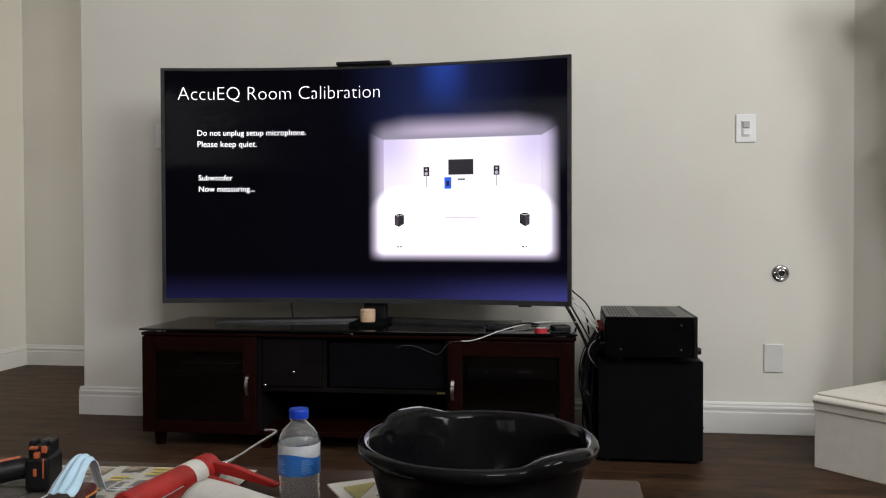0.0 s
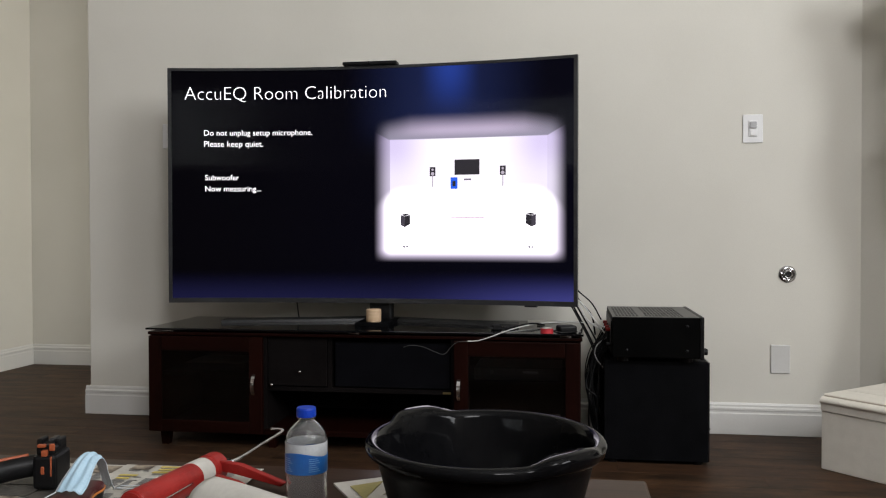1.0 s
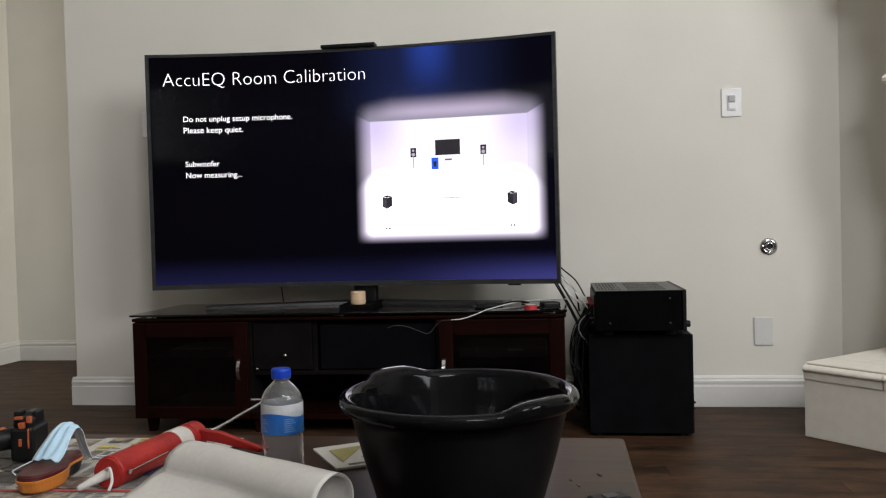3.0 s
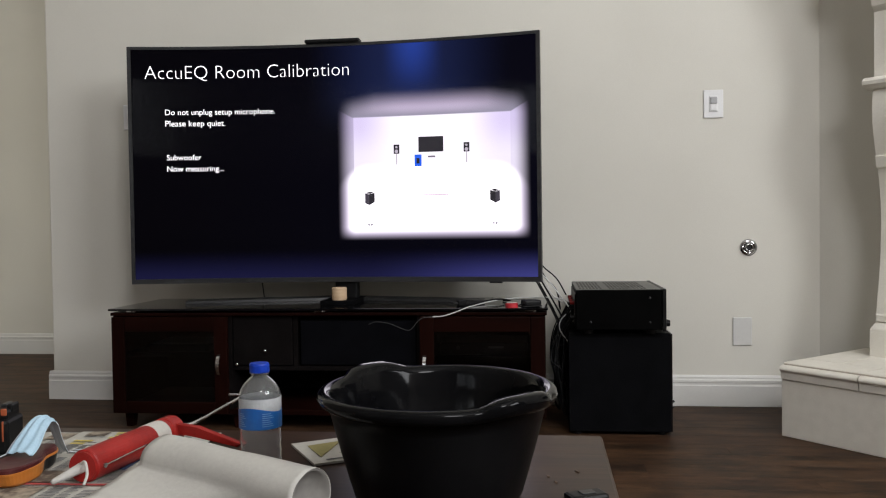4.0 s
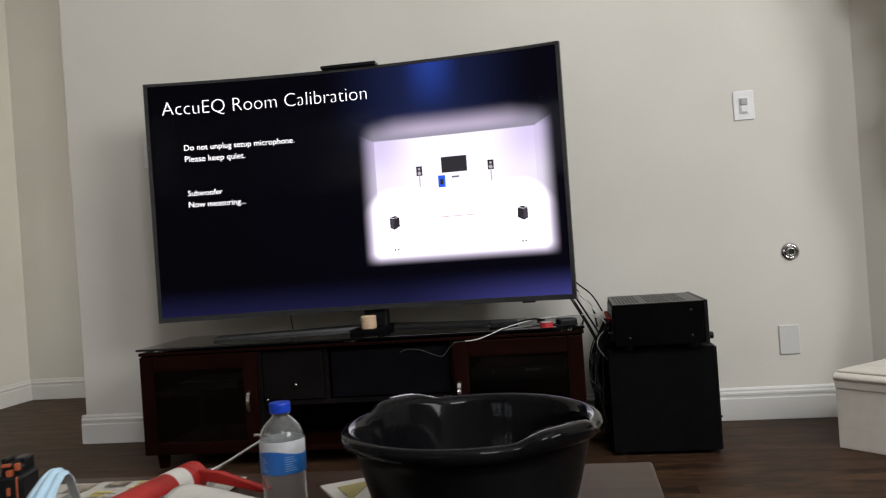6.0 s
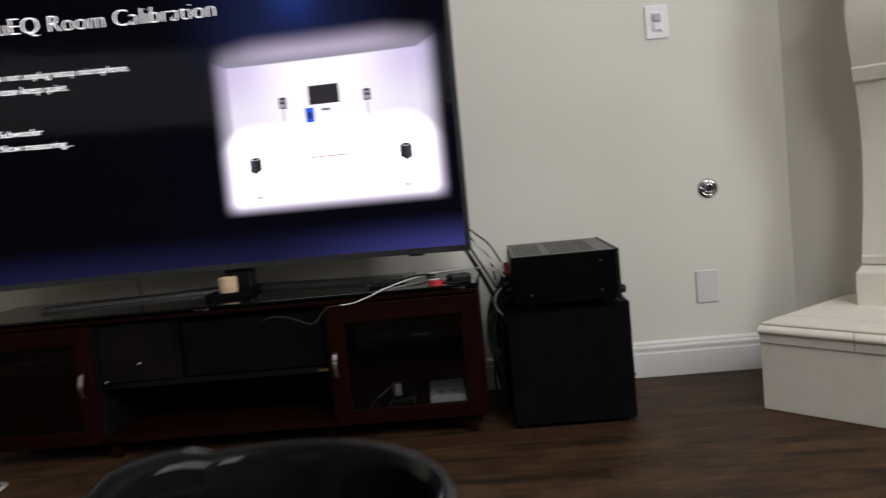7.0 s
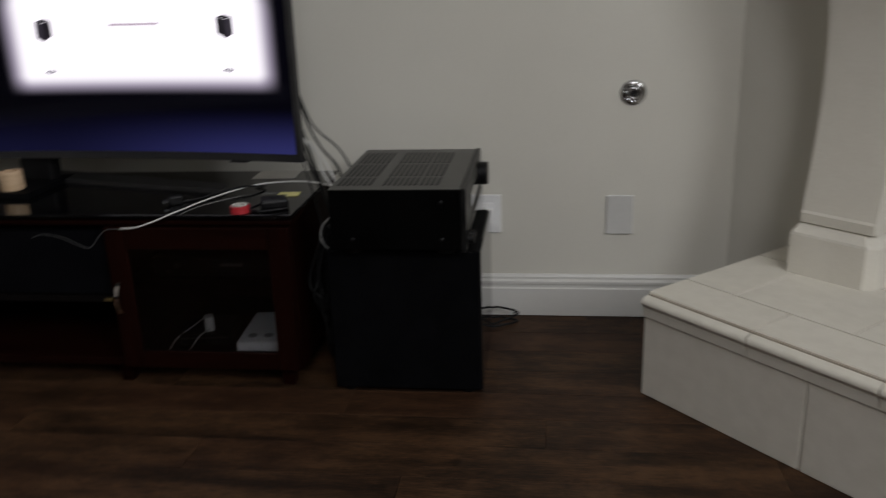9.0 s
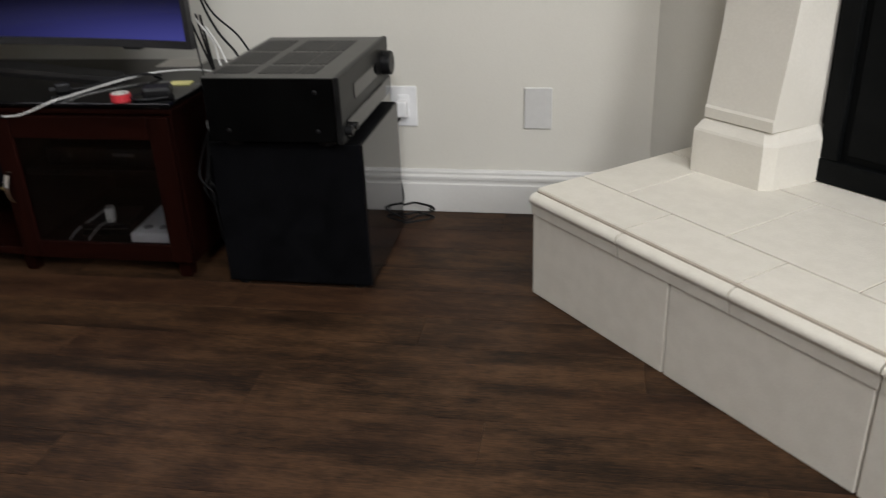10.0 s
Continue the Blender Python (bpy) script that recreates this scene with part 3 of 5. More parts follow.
outlet = plate("wall_outlet", "white double wall outlet with a plug in it", pose(1.372, WALL_Y, 0.326), 0.079, 0.120)
for z in (0.022, -0.022):
    part("socket", cube(-0.017, 0.017, -0.0095, -0.006, z - 0.014, z + 0.014, 0.003), PLASTIC_W, outlet)
screw(outlet, 0, 0)
far_outlet = plate("wall_outlet", "pale wall outlet on the side wall of the passage", pose(LEFT_X, 5.392, 0.343, 0, 0, 90), 0.074, 0.116, PLASTIC_P)
for z in (0.022, -0.022):
    part("socket", cube(-0.017, 0.017, -0.0095, -0.006, z - 0.014, z + 0.014, 0.003), PLASTIC_P, far_outlet)

valve = thing("gas_key_valve", "round chrome fireplace gas valve cover on the wall", "valve", pose(1.792, WALL_Y, 0.684, 90, 0, 0))
part("escutcheon", lathe([(0.036, 0), (0.0365, 0.003), (0.034, 0.007), (0.027, 0.010), (0.022, 0.0095), (0.020, 0.007), (0, 0.007)], 40), CHROME, valve, smooth=True)
part("collar", lathe([(0.019, 0.006), (0.019, 0.014), (0.016, 0.017), (0.012, 0.017), (0.0115, 0.008), (0, 0.008)], 32), CHROME, valve, smooth=True)
part("key_socket", lathe([(0.0095, 0.0075), (0.0095, 0.0145), (0.0065, 0.0145), (0.0065, 0.009), (0, 0.009)], 6), DARKMETAL, valve)
part("set_screw", lathe([(0.0035, 0), (0.0035, 0.006), (0, 0.007)], 12, pose(-0.026, 0.003, 0.008)), CHROME, valve)

# ---- television ----
TVX, TVZ, RAD, EDGE = 0.047, 1.065, 4.2, 4.225


def bend(u, v, d):
    """Screen metres u, v and a distance d towards the viewer, on the curved screen."""
    a = u / RAD
    return Vector((TVX + (RAD - d) * math.sin(a), EDGE - RAD + (RAD - d) * math.cos(a), TVZ + v))


def bent_slab(u0, u1, v0, v1, d0, d1, n=32):
    bm = bmesh.new()
    cols = []
    for i in range(n + 1):
        u = u0 + (u1 - u0) * i / n
        cols.append([bm.verts.new(bend(u, v, d)) for v, d in ((v0, d0), (v1, d0), (v1, d1), (v0, d1))])
    for i, (a, b) in enumerate(zip(cols, cols[1:])):
        for k in range(4):
            bm.faces.new((a[k], a[(k + 1) % 4], b[(k + 1) % 4], b[k]))
    bm.faces.new(cols[0][::-1])
    bm.faces.new(cols[-1])
    return bm


def bent_sheet(u0, u1, v0, v1, n):
    """The front of the screen, with its metres as texture coordinates."""
    bm = bmesh.new()
    lay = bm.loops.layers.uv.new("UVMap")
    cols = [[bm.verts.new(bend(u0 + (u1 - u0) * i / n, v, 0.0)) for v in (v0, v1)] for i in range(n + 1)]
    for i, (a, b) in enumerate(zip(cols, cols[1:])):
        f = bm.faces.new((a[0], b[0], b[1], a[1]))
        for loop in f.loops:
            p = loop.vert.co
            loop[lay].uv = (RAD * math.atan2(p.x - TVX, p.y - EDGE + RAD) + 1, p.z - TVZ + 1)
    return bm


tv = thing("television", "large curved flat-screen television showing a calibration screen", "television", pose(TVX, EDGE, 0.48))
tv_inv = Matrix.Translation((-TVX, -EDGE, -0.48))


def tv_part(name, bm, material, label="", parent=None, smooth=False):
    bmesh.ops.transform(bm, matrix=tv_inv, verts=bm.verts)
    return part(name, bm, material, parent or tv, label, smooth)


screen = tv_part("screen", bent_sheet(-0.857, 0.857, -0.482, 0.492, 64), SCREEN, "glossy lit screen with a white room picture and text", smooth=True)
tv_part("bezel_top", bent_slab(-0.871, 0.871, 0.490, 0.502, -0.012, 0.006, 48), BEZEL)
tv_part("bezel_bottom", bent_slab(-0.871, 0.871, -0.500, -0.480, -0.012, 0.006, 48), BEZEL)
tv_part("bezel_side", bent_slab(-0.871, -0.856, -0.480, 0.490, -0.012, 0.006, 1), BEZEL)
tv_part("bezel_side", bent_slab(0.856, 0.871, -0.480, 0.490, -0.012, 0.006, 1), BEZEL)
tv_part("back_cover", bent_slab(-0.80, 0.80, -0.43, 0.44, -0.055, -0.011, 32), BLACKP, "black plastic back")
tv_part("rear_sheet", bent_slab(-0.868, 0.868, -0.496, 0.498, -0.016, -0.0115, 48), BLACKP)
tv_part("status_tab", bent_slab(0.655, 0.705, -0.506, -0.499, -0.02, 0.004, 2), BLACKP)


def screen_icon(u0, u1, v0, v1, material, name="icon", d=0.0035):
    return tv_part(name, bent_slab(u0, u1, v0, v1, 0.0006, d, 3), material, parent=screen)


def screen_shape(points, material, name, d=0.0035):
    """A flat many-sided shape in screen metres."""
    if sum(a[0] * b[1] - b[0] * a[1] for a, b in zip(points, points[1:] + points[:1])) < 0:
        points = points[::-1]
    bm = bmesh.new()
    front, back = [bm.verts.new(bend(u, v, d)) for u, v in points], [bm.verts.new(bend(u, v, 0.0006)) for u, v in points]
    bm.faces.new(front)
    bm.faces.new(back[::-1])
    for k in range(len(points)):
        bm.faces.new((front[k - 1], back[k - 1], back[k], front[k]))
    return tv_part(name, bm, material, parent=screen)


def screen_text(words, u0, u1, v, cap=None):
    """One line of lettering from u0 to u1 on the baseline v, bent to the screen."""
    cu = bpy.data.curves.new("lettering", "FONT")
    cu.body, cu.size, cu.resolution_u = words, 1.0, 3
    cu.offset = -0.022 if cap else -0.004
    tmp = bpy.data.objects.new("lettering", cu)
    scene.collection.objects.link(tmp)
    me = bpy.data.meshes.new_from_object(tmp.evaluated_get(bpy.context.evaluated_depsgraph_get()))
    bpy.data.objects.remove(tmp)
    bm = bmesh.new()
    bm.from_mesh(me)
    xs = [q.co.x for q in bm.verts]
    k = (u1 - u0) / (max(xs) - min(xs))
    lift = k if cap is None else cap / 0.729
    low = min(xs)
    for q in bm.verts:
        q.co = bend(u0 + (q.co.x - low) * k, v + q.co.y * lift, 0.0022)
    tagged(tv_part("lettering", bm, LETTER, parent=screen), kind="stuff")


screen_text("AccuEQ Room Calibration", -0.800, 0.068, 0.367, 0.060)
screen_text("Do not unplug setup microphone.", -0.718, -0.252, 0.215)
screen_text("Please keep quiet.", -0.718, -0.465, 0.167)
screen_text("Subwoofer", -0.715, -0.570, 0.024)
screen_text("Now measuring...", -0.714, -0.475, -0.024)
screen_icon(0.362, 0.467, 0.037, 0.100, ICON_D, "pictured_television")
screen_icon(0.345, 0.374, -0.021, 0.027, ICON_B, "pictured_subwoofer")
screen_icon(0.353, 0.366, -0.010, 0.012, ICON_D, "pictured_cone", 0.0042)
screen_icon(0.402, 0.432, 0.014, 0.021, ICON_G, "pictured_centre_speaker")
for u0 in (0.256, 0.553):
    screen_icon(u0, u0 + 0.024, 0.033, 0.071, ICON_D, "pictured_speaker")
    for cv, cr in ((0.043, 0.0075), (0.060, 0.0050)):
        screen_shape([(u0 + 0.012 + cr * math.cos(k * 0.52), cv + cr * math.sin(k * 0.52)) for k in range(12)], ICON_L, "pictured_cone", 0.0042)
    screen_icon(u0 + 0.010, u0 + 0.014, -0.012, 0.033, ICON_L, "pictured_stand")
for u0, way in ((0.130, 1), (0.702, -1)):
    screen_shape([(u0, -0.170), (u0 + way * 0.018, -0.179), (u0 + way * 0.018, -0.133), (u0, -0.129)], ICON_M, "pictured_side")
    screen_shape([(u0 + way * 0.0182, -0.179), (u0 + way * 0.041, -0.166), (u0 + way * 0.041, -0.128), (u0 + way * 0.0182, -0.133)], ICON_D, "pictured_speaker")
    screen_shape([(u0, -0.128), (u0 + way * 0.0182, -0.132), (u0 + way * 0.041, -0.127), (u0 + way * 0.022, -0.122)], ICON_D, "pictured_top")
    screen_shape([(u0 + way * 0.008, -0.261), (u0 + way * 0.018, -0.267), (u0 + way * 0.018, -0.256)], ICON_G, "pictured_foot")
    screen_shape([(u0 + way * 0.024, -0.266), (u0 + way * 0.036, -0.261), (u0 + way * 0.024, -0.256)], ICON_G, "pictured_foot")
screen_icon(0.347, 0.487, -0.1425, -0.1385, ICON_S, "pictured_sofa_line")

# stand: curved bar foot, neck block and rear plate
foot = bmesh.new()
cols = []
for i in range(25):
    s = -1 + 2 * i / 24
    xx, yy = 0.63 * s, 4.340 - 0.180 * abs(s)
    wide = 0.054 + 0.03 * (1 - abs(s))
    cols.append([foot.verts.new((TVX + xx, yy - wide / 2, 0.4805)), foot.verts.new((TVX + xx, yy - wide / 2 + 0.003, 0.492)), foot.verts.new((TVX + xx, yy + wide / 2, 0.496)), foot.verts.new((TVX + xx, yy + wide / 2, 0.4805))])
for a, b in zip(cols, cols[1:]):
    for k in range(4):
        foot.faces.new((a[k], a[(k + 1) % 4], b[(k + 1) % 4], b[k]))
foot.faces.new(cols[0][::-1])
foot.faces.new(cols[-1])
tv_part("foot", foot, FOOTM, "long brushed grey metal foot")
tv_part("neck", cube(TVX - 0.012, TVX + 0.085, 4.245, 4.300, 0.490, 0.62, 0.008), BLACKP, "black neck")
tv_part("neck_base", cube(TVX - 0.035, TVX + 0.105, 4.085, 4.320, 0.4803, 0.4955, 0.001), BLACKV, "black base plate")
bar = thing("sensor_bar", "flat black camera bar on top of the television", "camera", pose(TVX, EDGE, 1.568))
bm = cube(-0.115, 0.118, -0.024, 0.03, 0.0, 0.015, 0.004)
part("body", bm, BLACKP, bar)
part("clip", cube(-0.03, 0.03, 0.028, 0.058, -0.03, 0.016, 0.004), BLACKP, bar)
part("lens", lathe([(0.006, 0), (0.006, 0.003), (0.004, 0.004), (0, 0.002)], 20, pose(0.0, -0.024, 0.0078, 90, 0, 0)), PIANO, bar)

# ---- television stand ----
S0, S1, SF, SB = -0.806, 0.922, 3.945, 4.400
stand = thing("television_stand", "low dark cherry television stand with glass doors and top", "cabinet", pose(0.058, SF, 0))
st_inv = Matrix.Translation((-0.058, -SF, 0))


def st(name, bm, material, label="", parent=None, smooth=False):
    bmesh.ops.transform(bm, matrix=st_inv, verts=bm.verts)
    return part(name, bm, material, parent or stand, label, smooth)


Z0, Z1 = 0.058, 0.452
DL, DR = -0.322, 0.440
st("side_panel", cube(S0, S0 + 0.02, SF, SB, Z0, Z1, 0.002), CHERRY)
st("side_panel", cube(S1 - 0.02, S1, SF, SB, Z0, Z1, 0.002), CHERRY)
st("bottom_panel", cube(S0 + 0.02, S1 - 0.02, SF, SB, Z0, Z0 + 0.022, 0.002), CHERRY_X)
st("top_panel", cube(S0 - 0.006, S1 + 0.006, SF - 0.010, SB, Z1, Z1 + 0.012, 0.002), CHERRY_X)
st("back_panel", cube(S0 + 0.02, S1 - 0.02, SB - 0.012, SB, Z0 + 0.022, Z1), INSIDE)
for x in (DL, DR):
    st("divider", cube(x - 0.010, x + 0.010, SF + 0.004, SB - 0.012, Z0 + 0.022, Z1), INSIDE)
st("shelf", cube(S0 + 0.02, DL - 0.010, SF + 0.05, SB - 0.012, 0.280, 0.296), INSIDE)
st("shelf", cube(DR + 0.010, S1 - 0.02, SF + 0.05, SB - 0.012, 0.270, 0.286), INSIDE)
st("shelf", cube(DL + 0.010, DR - 0.010, SF + 0.02, SB - 0.012, 0.232, 0.250), INSIDE)
st("centre_post", cube(-0.066, -0.048, SF + 0.02, SB - 0.012, 0.250, Z1), INSIDE)
st("drawer_front", cube(DL + 0.012, -0.068, SF + 0.012, SF + 0.030, 0.254, Z1 - 0.004, 0.002), INSIDE)
knob = [(0.003, 0), (0.003, 0.007), (0.0060, 0.010), (0.0066, 0.014), (0.004, 0.017), (0, 0.0175)]
st("knob", lathe(knob, 20, pose(-0.176, SF + 0.012, 0.312, 90, 0, 0)), POLISH, smooth=True)
st("knob", lathe(knob, 20, pose(-0.292, SF + 0.012, 0.258, 90, 0, 0)), POLISH, smooth=True)


def cabinet_door(x0, x1, handle_x):
    d = st("door", cube(x0, x0 + 0.055, SF - 0.020, SF - 0.001, Z0 + 0.004, Z1 - 0.004, 0.003), CHERRY, "dark cherry door with smoked glass")
    st("stile", cube(x1 - 0.055, x1, SF - 0.020, SF - 0.001, Z0 + 0.004, Z1 - 0.004, 0.003), CHERRY, parent=d)
    st("rail", cube(x0 + 0.055, x1 - 0.055, SF - 0.019, SF - 0.001, Z1 - 0.062, Z1 - 0.004, 0.003), CHERRY_X, parent=d)
    st("rail", cube(x0 + 0.055, x1 - 0.055, SF - 0.019, SF - 0.001, Z0 + 0.004, Z0 + 0.052, 0.003), CHERRY_X, parent=d)
    st("glass", cube(x0 + 0.055, x1 - 0.055, SF - 0.012, SF - 0.008, Z0 + 0.052, Z1 - 0.062), SMOKE, "smoked glass pane", parent=d)
    z = 0.258
    arc = [(-0.026 * math.sin(math.pi * k / 12) ** 0.6, -0.044 + 0.088 * k / 12) for k in range(13)]
    strap = prism(arc + [(min(x + 0.004, 0.0015), q * 0.95) for x, q in arc[::-1]], 0.013, pose(handle_x + 0.0065, SF - 0.0185, z, 0, 0, 90))
    st("handle", strap, POLISH, "flat chrome bow handle", parent=d)


cabinet_door(S0 + 0.002, DL - 0.002, -0.357)
cabinet_door(DR + 0.002, S1 - 0.002, 0.462)
for x in (S0 + 0.05, S1 - 0.05, -0.30, 0.42):
    for y in (SF + 0.04, SB - 0.05):
        st("leg", lathe([(0.020, 0.0), (0.026, 0.052), (0.030, 0.058)], 4, pose(x, y, 0, 0, 0, 45)), CHERRY)
top = st("glass_top", cube(S0 - 0.012, S1 + 0.010, SF - 0.018, SB + 0.01, 0.472, 0.4800, 0.002), GLASSTOP, "black glass top on small chrome clips")
for x in (S0 + 0.075, TVX, S1 - 0.055):
    st("clip", cube(x - 0.020, x + 0.004, SF + 0.000, SF + 0.03, 0.4642, 0.4722, 0.002), CHROME)
    st("clip", lathe([(0.010, 0.464), (0.010, 0.4722)], 16, pose(x + 0.012, SF + 0.012, 0)), CHROME)
    st("spacer", lathe([(0.010, 0.464), (0.010, 0.4722)], 16, pose(x, SB - 0.06, 0)), CHROME)

st("sticker", cube(DR - 0.046, DR - 0.014, SF + 0.0185, SF + 0.0205, 0.235, 0.243), TAGY, "small yellow sticker")
speaker = thing("centre_speaker", "black centre loudspeaker with cloth grille on the shelf", "loudspeaker", pose(0.193, SF + 0.03, 0.2502))
part("cabinet", cube(-0.234, 0.234, 0.0, 0.24, 0.0, 0.182, 0.003), BLACKV, speaker)
part("grille", cube(-0.230, 0.230, -0.012, -0.0005, 0.004, 0.178, 0.004), CLOTH, speaker, "dark grey cloth grille")

# things behind the glass doors
box_under = thing("cable_box", "small black box lying on the cabinet floor", "box", pose(0.625, 4.085, Z0 + 0.0225, 0, 0, 6))
part("body", cube(-0.075, 0.06, -0.05, 0.09, 0.0, 0.032, 0.004), BLACKP, box_under)
part("lid_line", cube(-0.073, 0.058, -0.0506, -0.0495, 0.020, 0.0215), WIRE_D, box_under)
console = thing("game_console", "white box-shaped console lying on the cabinet floor", "console", pose(0.795, 4.015, Z0 + 0.0225, 0, 0, 4))
part("body", cube(-0.055, 0.060, -0.06, 0.15, 0.0, 0.048, 0.006), CONSOLE, console)
part("slot", cube(-0.045, 0.050, -0.0605, -0.058, 0.018, 0.022), BLACKP, console)
for x in (-0.02, 0.022):
    part("button", lathe([(0.012, 0.048), (0.012, 0.051), (0, 0.052)], 20, pose(x, -0.02, 0)), SENSOR, console)
adapter = thing("power_adapter", "small pale power adapter on a loose cable", "adapter", pose(0.628, 4.065, Z0 + 0.0547, 0, 0, 25))
part("body", cube(-0.012, 0.012, -0.018, 0.018, 0, 0.042, 0.005), PLASTIC_P, adapter)
part("cable", tube([(0, -0.018, 0.01), (-0.03, -0.045, 0.004), (-0.07, -0.07, -0.028), (-0.11, -0.05, -0.028), (-0.09, -0.005, -0.010), (-0.04, 0.02, 0.012), (0.0, 0.012, 0.040)], 0.0019), WIRE_G, adapter, smooth=True)
player = thing("media_player", "dark flat media player on the cabinet shelf", "media player", pose(0.68, 4.12, 0.2865))
part("body", cube(-0.17, 0.17, -0.10, 0.12, 0.0, 0.05, 0.004), BLACKP, player)
part("display", cube(0.02, 0.08, -0.1015, -0.099, 0.028, 0.036), WIRE_D, player)
part("button", lathe([(0.008, 0), (0.008, 0.003), (0, 0.004)], 16, pose(-0.10, -0.10, 0.030, 90, 0, 0)), DARKMETAL, player)
part("button", lathe([(0.004, 0), (0.004, 0.003), (0, 0.004)], 12, pose(-0.125, -0.10, 0.014, 90, 0, 0)), DARKMETAL, player)
tray = thing("disc_player", "flat silver-topped player on the cabinet shelf", "media player", pose(-0.56, 4.12, 0.2965))
part("body", cube(-0.14, 0.12, -0.10, 0.12, 0.0, 0.03, 0.004), BLACKP, tray)
part("lid", cube(-0.13, 0.11, -0.09, 0.11, 0.0302, 0.034, 0.001), WIRE_D, tray)

# ---- subwoofer and receiver ----
sub = thing("subwoofer", "large black box subwoofer standing on the floor", "subwoofer", pose(1.20, 4.13, 0))
part("cabinet", cube(-0.192, 0.184, -0.188, 0.192, 0.012, 0.384, 0.003), BLACKV, sub)
part("front_panel", cube(0.1842, 0.190, -0.186, 0.190, 0.014, 0.382, 0.0015), PIANO, sub, "glossy piano-black panel")
for x in (-0.16, 0.15):
    for y in (-0.16, 0.16):
        part("foot", lathe([(0.018, 0), (0.020, 0.012)], 16, pose(x, y, 0)), BLACKP, sub)

receiver = thing("receiver", "black audio-video receiver turned sideways on the subwoofer", "receiver", pose(1.198, 4.126, 0.384))
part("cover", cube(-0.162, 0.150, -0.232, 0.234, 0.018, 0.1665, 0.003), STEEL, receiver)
# top plate in a lighter, glossier tone than the cover
part("top_plate", cube(-0.1612, 0.1492, -0.2312, 0.2332, 0.1655, 0.1672, 0.0), TOPSTEEL, receiver, "lighter grey-black top plate with vent slots")
part("front_panel", cube(0.150, 0.164, -0.236, 0.238, 0.014, 0.169, 0.003), PANELG, receiver, "brushed black front panel with knobs")
part("lower_flap", cube(0.1642, 0.168, -0.20, 0.235, 0.018, 0.062, 0.002), PIANO, receiver)
part("display", cube(0.1642, 0.166, -0.12, 0.10, 0.092, 0.128, 0.001), PIANO, receiver)
kn = [(0.032, 0), (0.032, 0.020), (0.030, 0.024), (0.012, 0.025), (0, 0.024)]
part("volume_knob", lathe(kn, 36, pose(0.164, 0.178, 0.110, 0, 90, 0)), BLACKP, receiver, smooth=False)
part("small_knob", lathe([(0.012, 0), (0.012, 0.014), (0.010, 0.016), (0, 0.016)], 24, pose(0.164, -0.205, 0.040, 0, 90, 0)), BLACKP, receiver)
part("small_knob", lathe([(0.009, 0), (0.009, 0.012), (0, 0.013)], 24, pose(0.168, -0.165, 0.040, 0, 90, 0)), BLACKP, receiver)
for x in (-0.12, 0.11):
    for y in (-0.18, 0.18):
        part("foot", lathe([(0.022, 0), (0.024, 0.018)], 20, pose(x, y, 0)), BLACKP, receiver)
for x, z in ((0.105, 0.135), (0.105, 0.045), (-0.11, 0.045)):
    part("screw", lathe([(0.0055, 0), (0.0055, 0.0015), (0.002, 0.003), (0, 0.003)], 12, pose(x, -0.232, z, 90, 0, 0)), BLACKP, receiver)
first = None
for gx, nx in ((-0.145, 7), (-0.035, 7), (0.055, 4)):
    for gy, ly in ((-0.19, 0.075), (-0.095, 0.13), (0.055, 0.13)):
        for i in range(nx):
            if first is None:
                first = part("vent_slot", cube(-0.0035, 0.0035, 0, 1, -0.0006, 0.0006), BLACKP, receiver)
                slot = first
            else:
                slot = new("vent_slot", first.data)
                slot.parent = receiver
            slot.matrix_basis = pose(gx + 0.0125 * i, gy, 0.1676) @ Matrix.Diagonal((1, ly, 1, 1))
part("terminal_strip", cube(-0.166, -0.1622, -0.20, 0.20, 0.03, 0.15, 0.001), BLACKP, receiver)
for i in range(9):
    part("terminal", lathe([(0.007, 0), (0.007, 0.014), (0.005, 0.016), (0, 0.016)], 12, pose(-0.166, -0.18 + 0.045 * i, 0.06 + 0.05 * (i % 2), 0, -90, 0)), REDP if i % 2 else BLACKP, receiver)


def cable(name, label, points, r, material, smooth=True):
    p0 = Vector(points[0])
    ob = link(name, tube([Vector(q) - p0 for q in points], r), material, smooth)
    ob.matrix_world = Matrix.Translation(p0)
    return tagged(ob, label, "cable")


# cables between stand, television and receiver
cable("white_cable", "white cable lying across the glass top and over its edge",
      [(1.035, 4.10, 0.482), (0.98, 4.15, 0.497), (0.91, 4.19, 0.499), (0.83, 4.205, 0.496), (0.755, 4.185, 0.492), (0.70, 4.115, 0.488), (0.660, 4.035, 0.4845), (0.643, 3.975, 0.4840), (0.630, 3.925, 0.4845), (0.582, 3.9145, 0.466), (0.535, 3.913, 0.452), (0.495, 3.914, 0.449)], 0.0022, WIRE_W)
cable("thin_grey_cable", "thin grey cable hanging along the stand front",
      [(0.493, 3.915, 0.448), (0.46, 3.914, 0.446), (0.437, 3.915, 0.430), (0.406, 3.916, 0.398), (0.365, 3.92, 0.408), (0.325, 3.925, 0.423), (0.275, 3.93, 0.428), (0.243, 3.935, 0.418)], 0.0009, WIRE_D)
rng = random.Random(4)
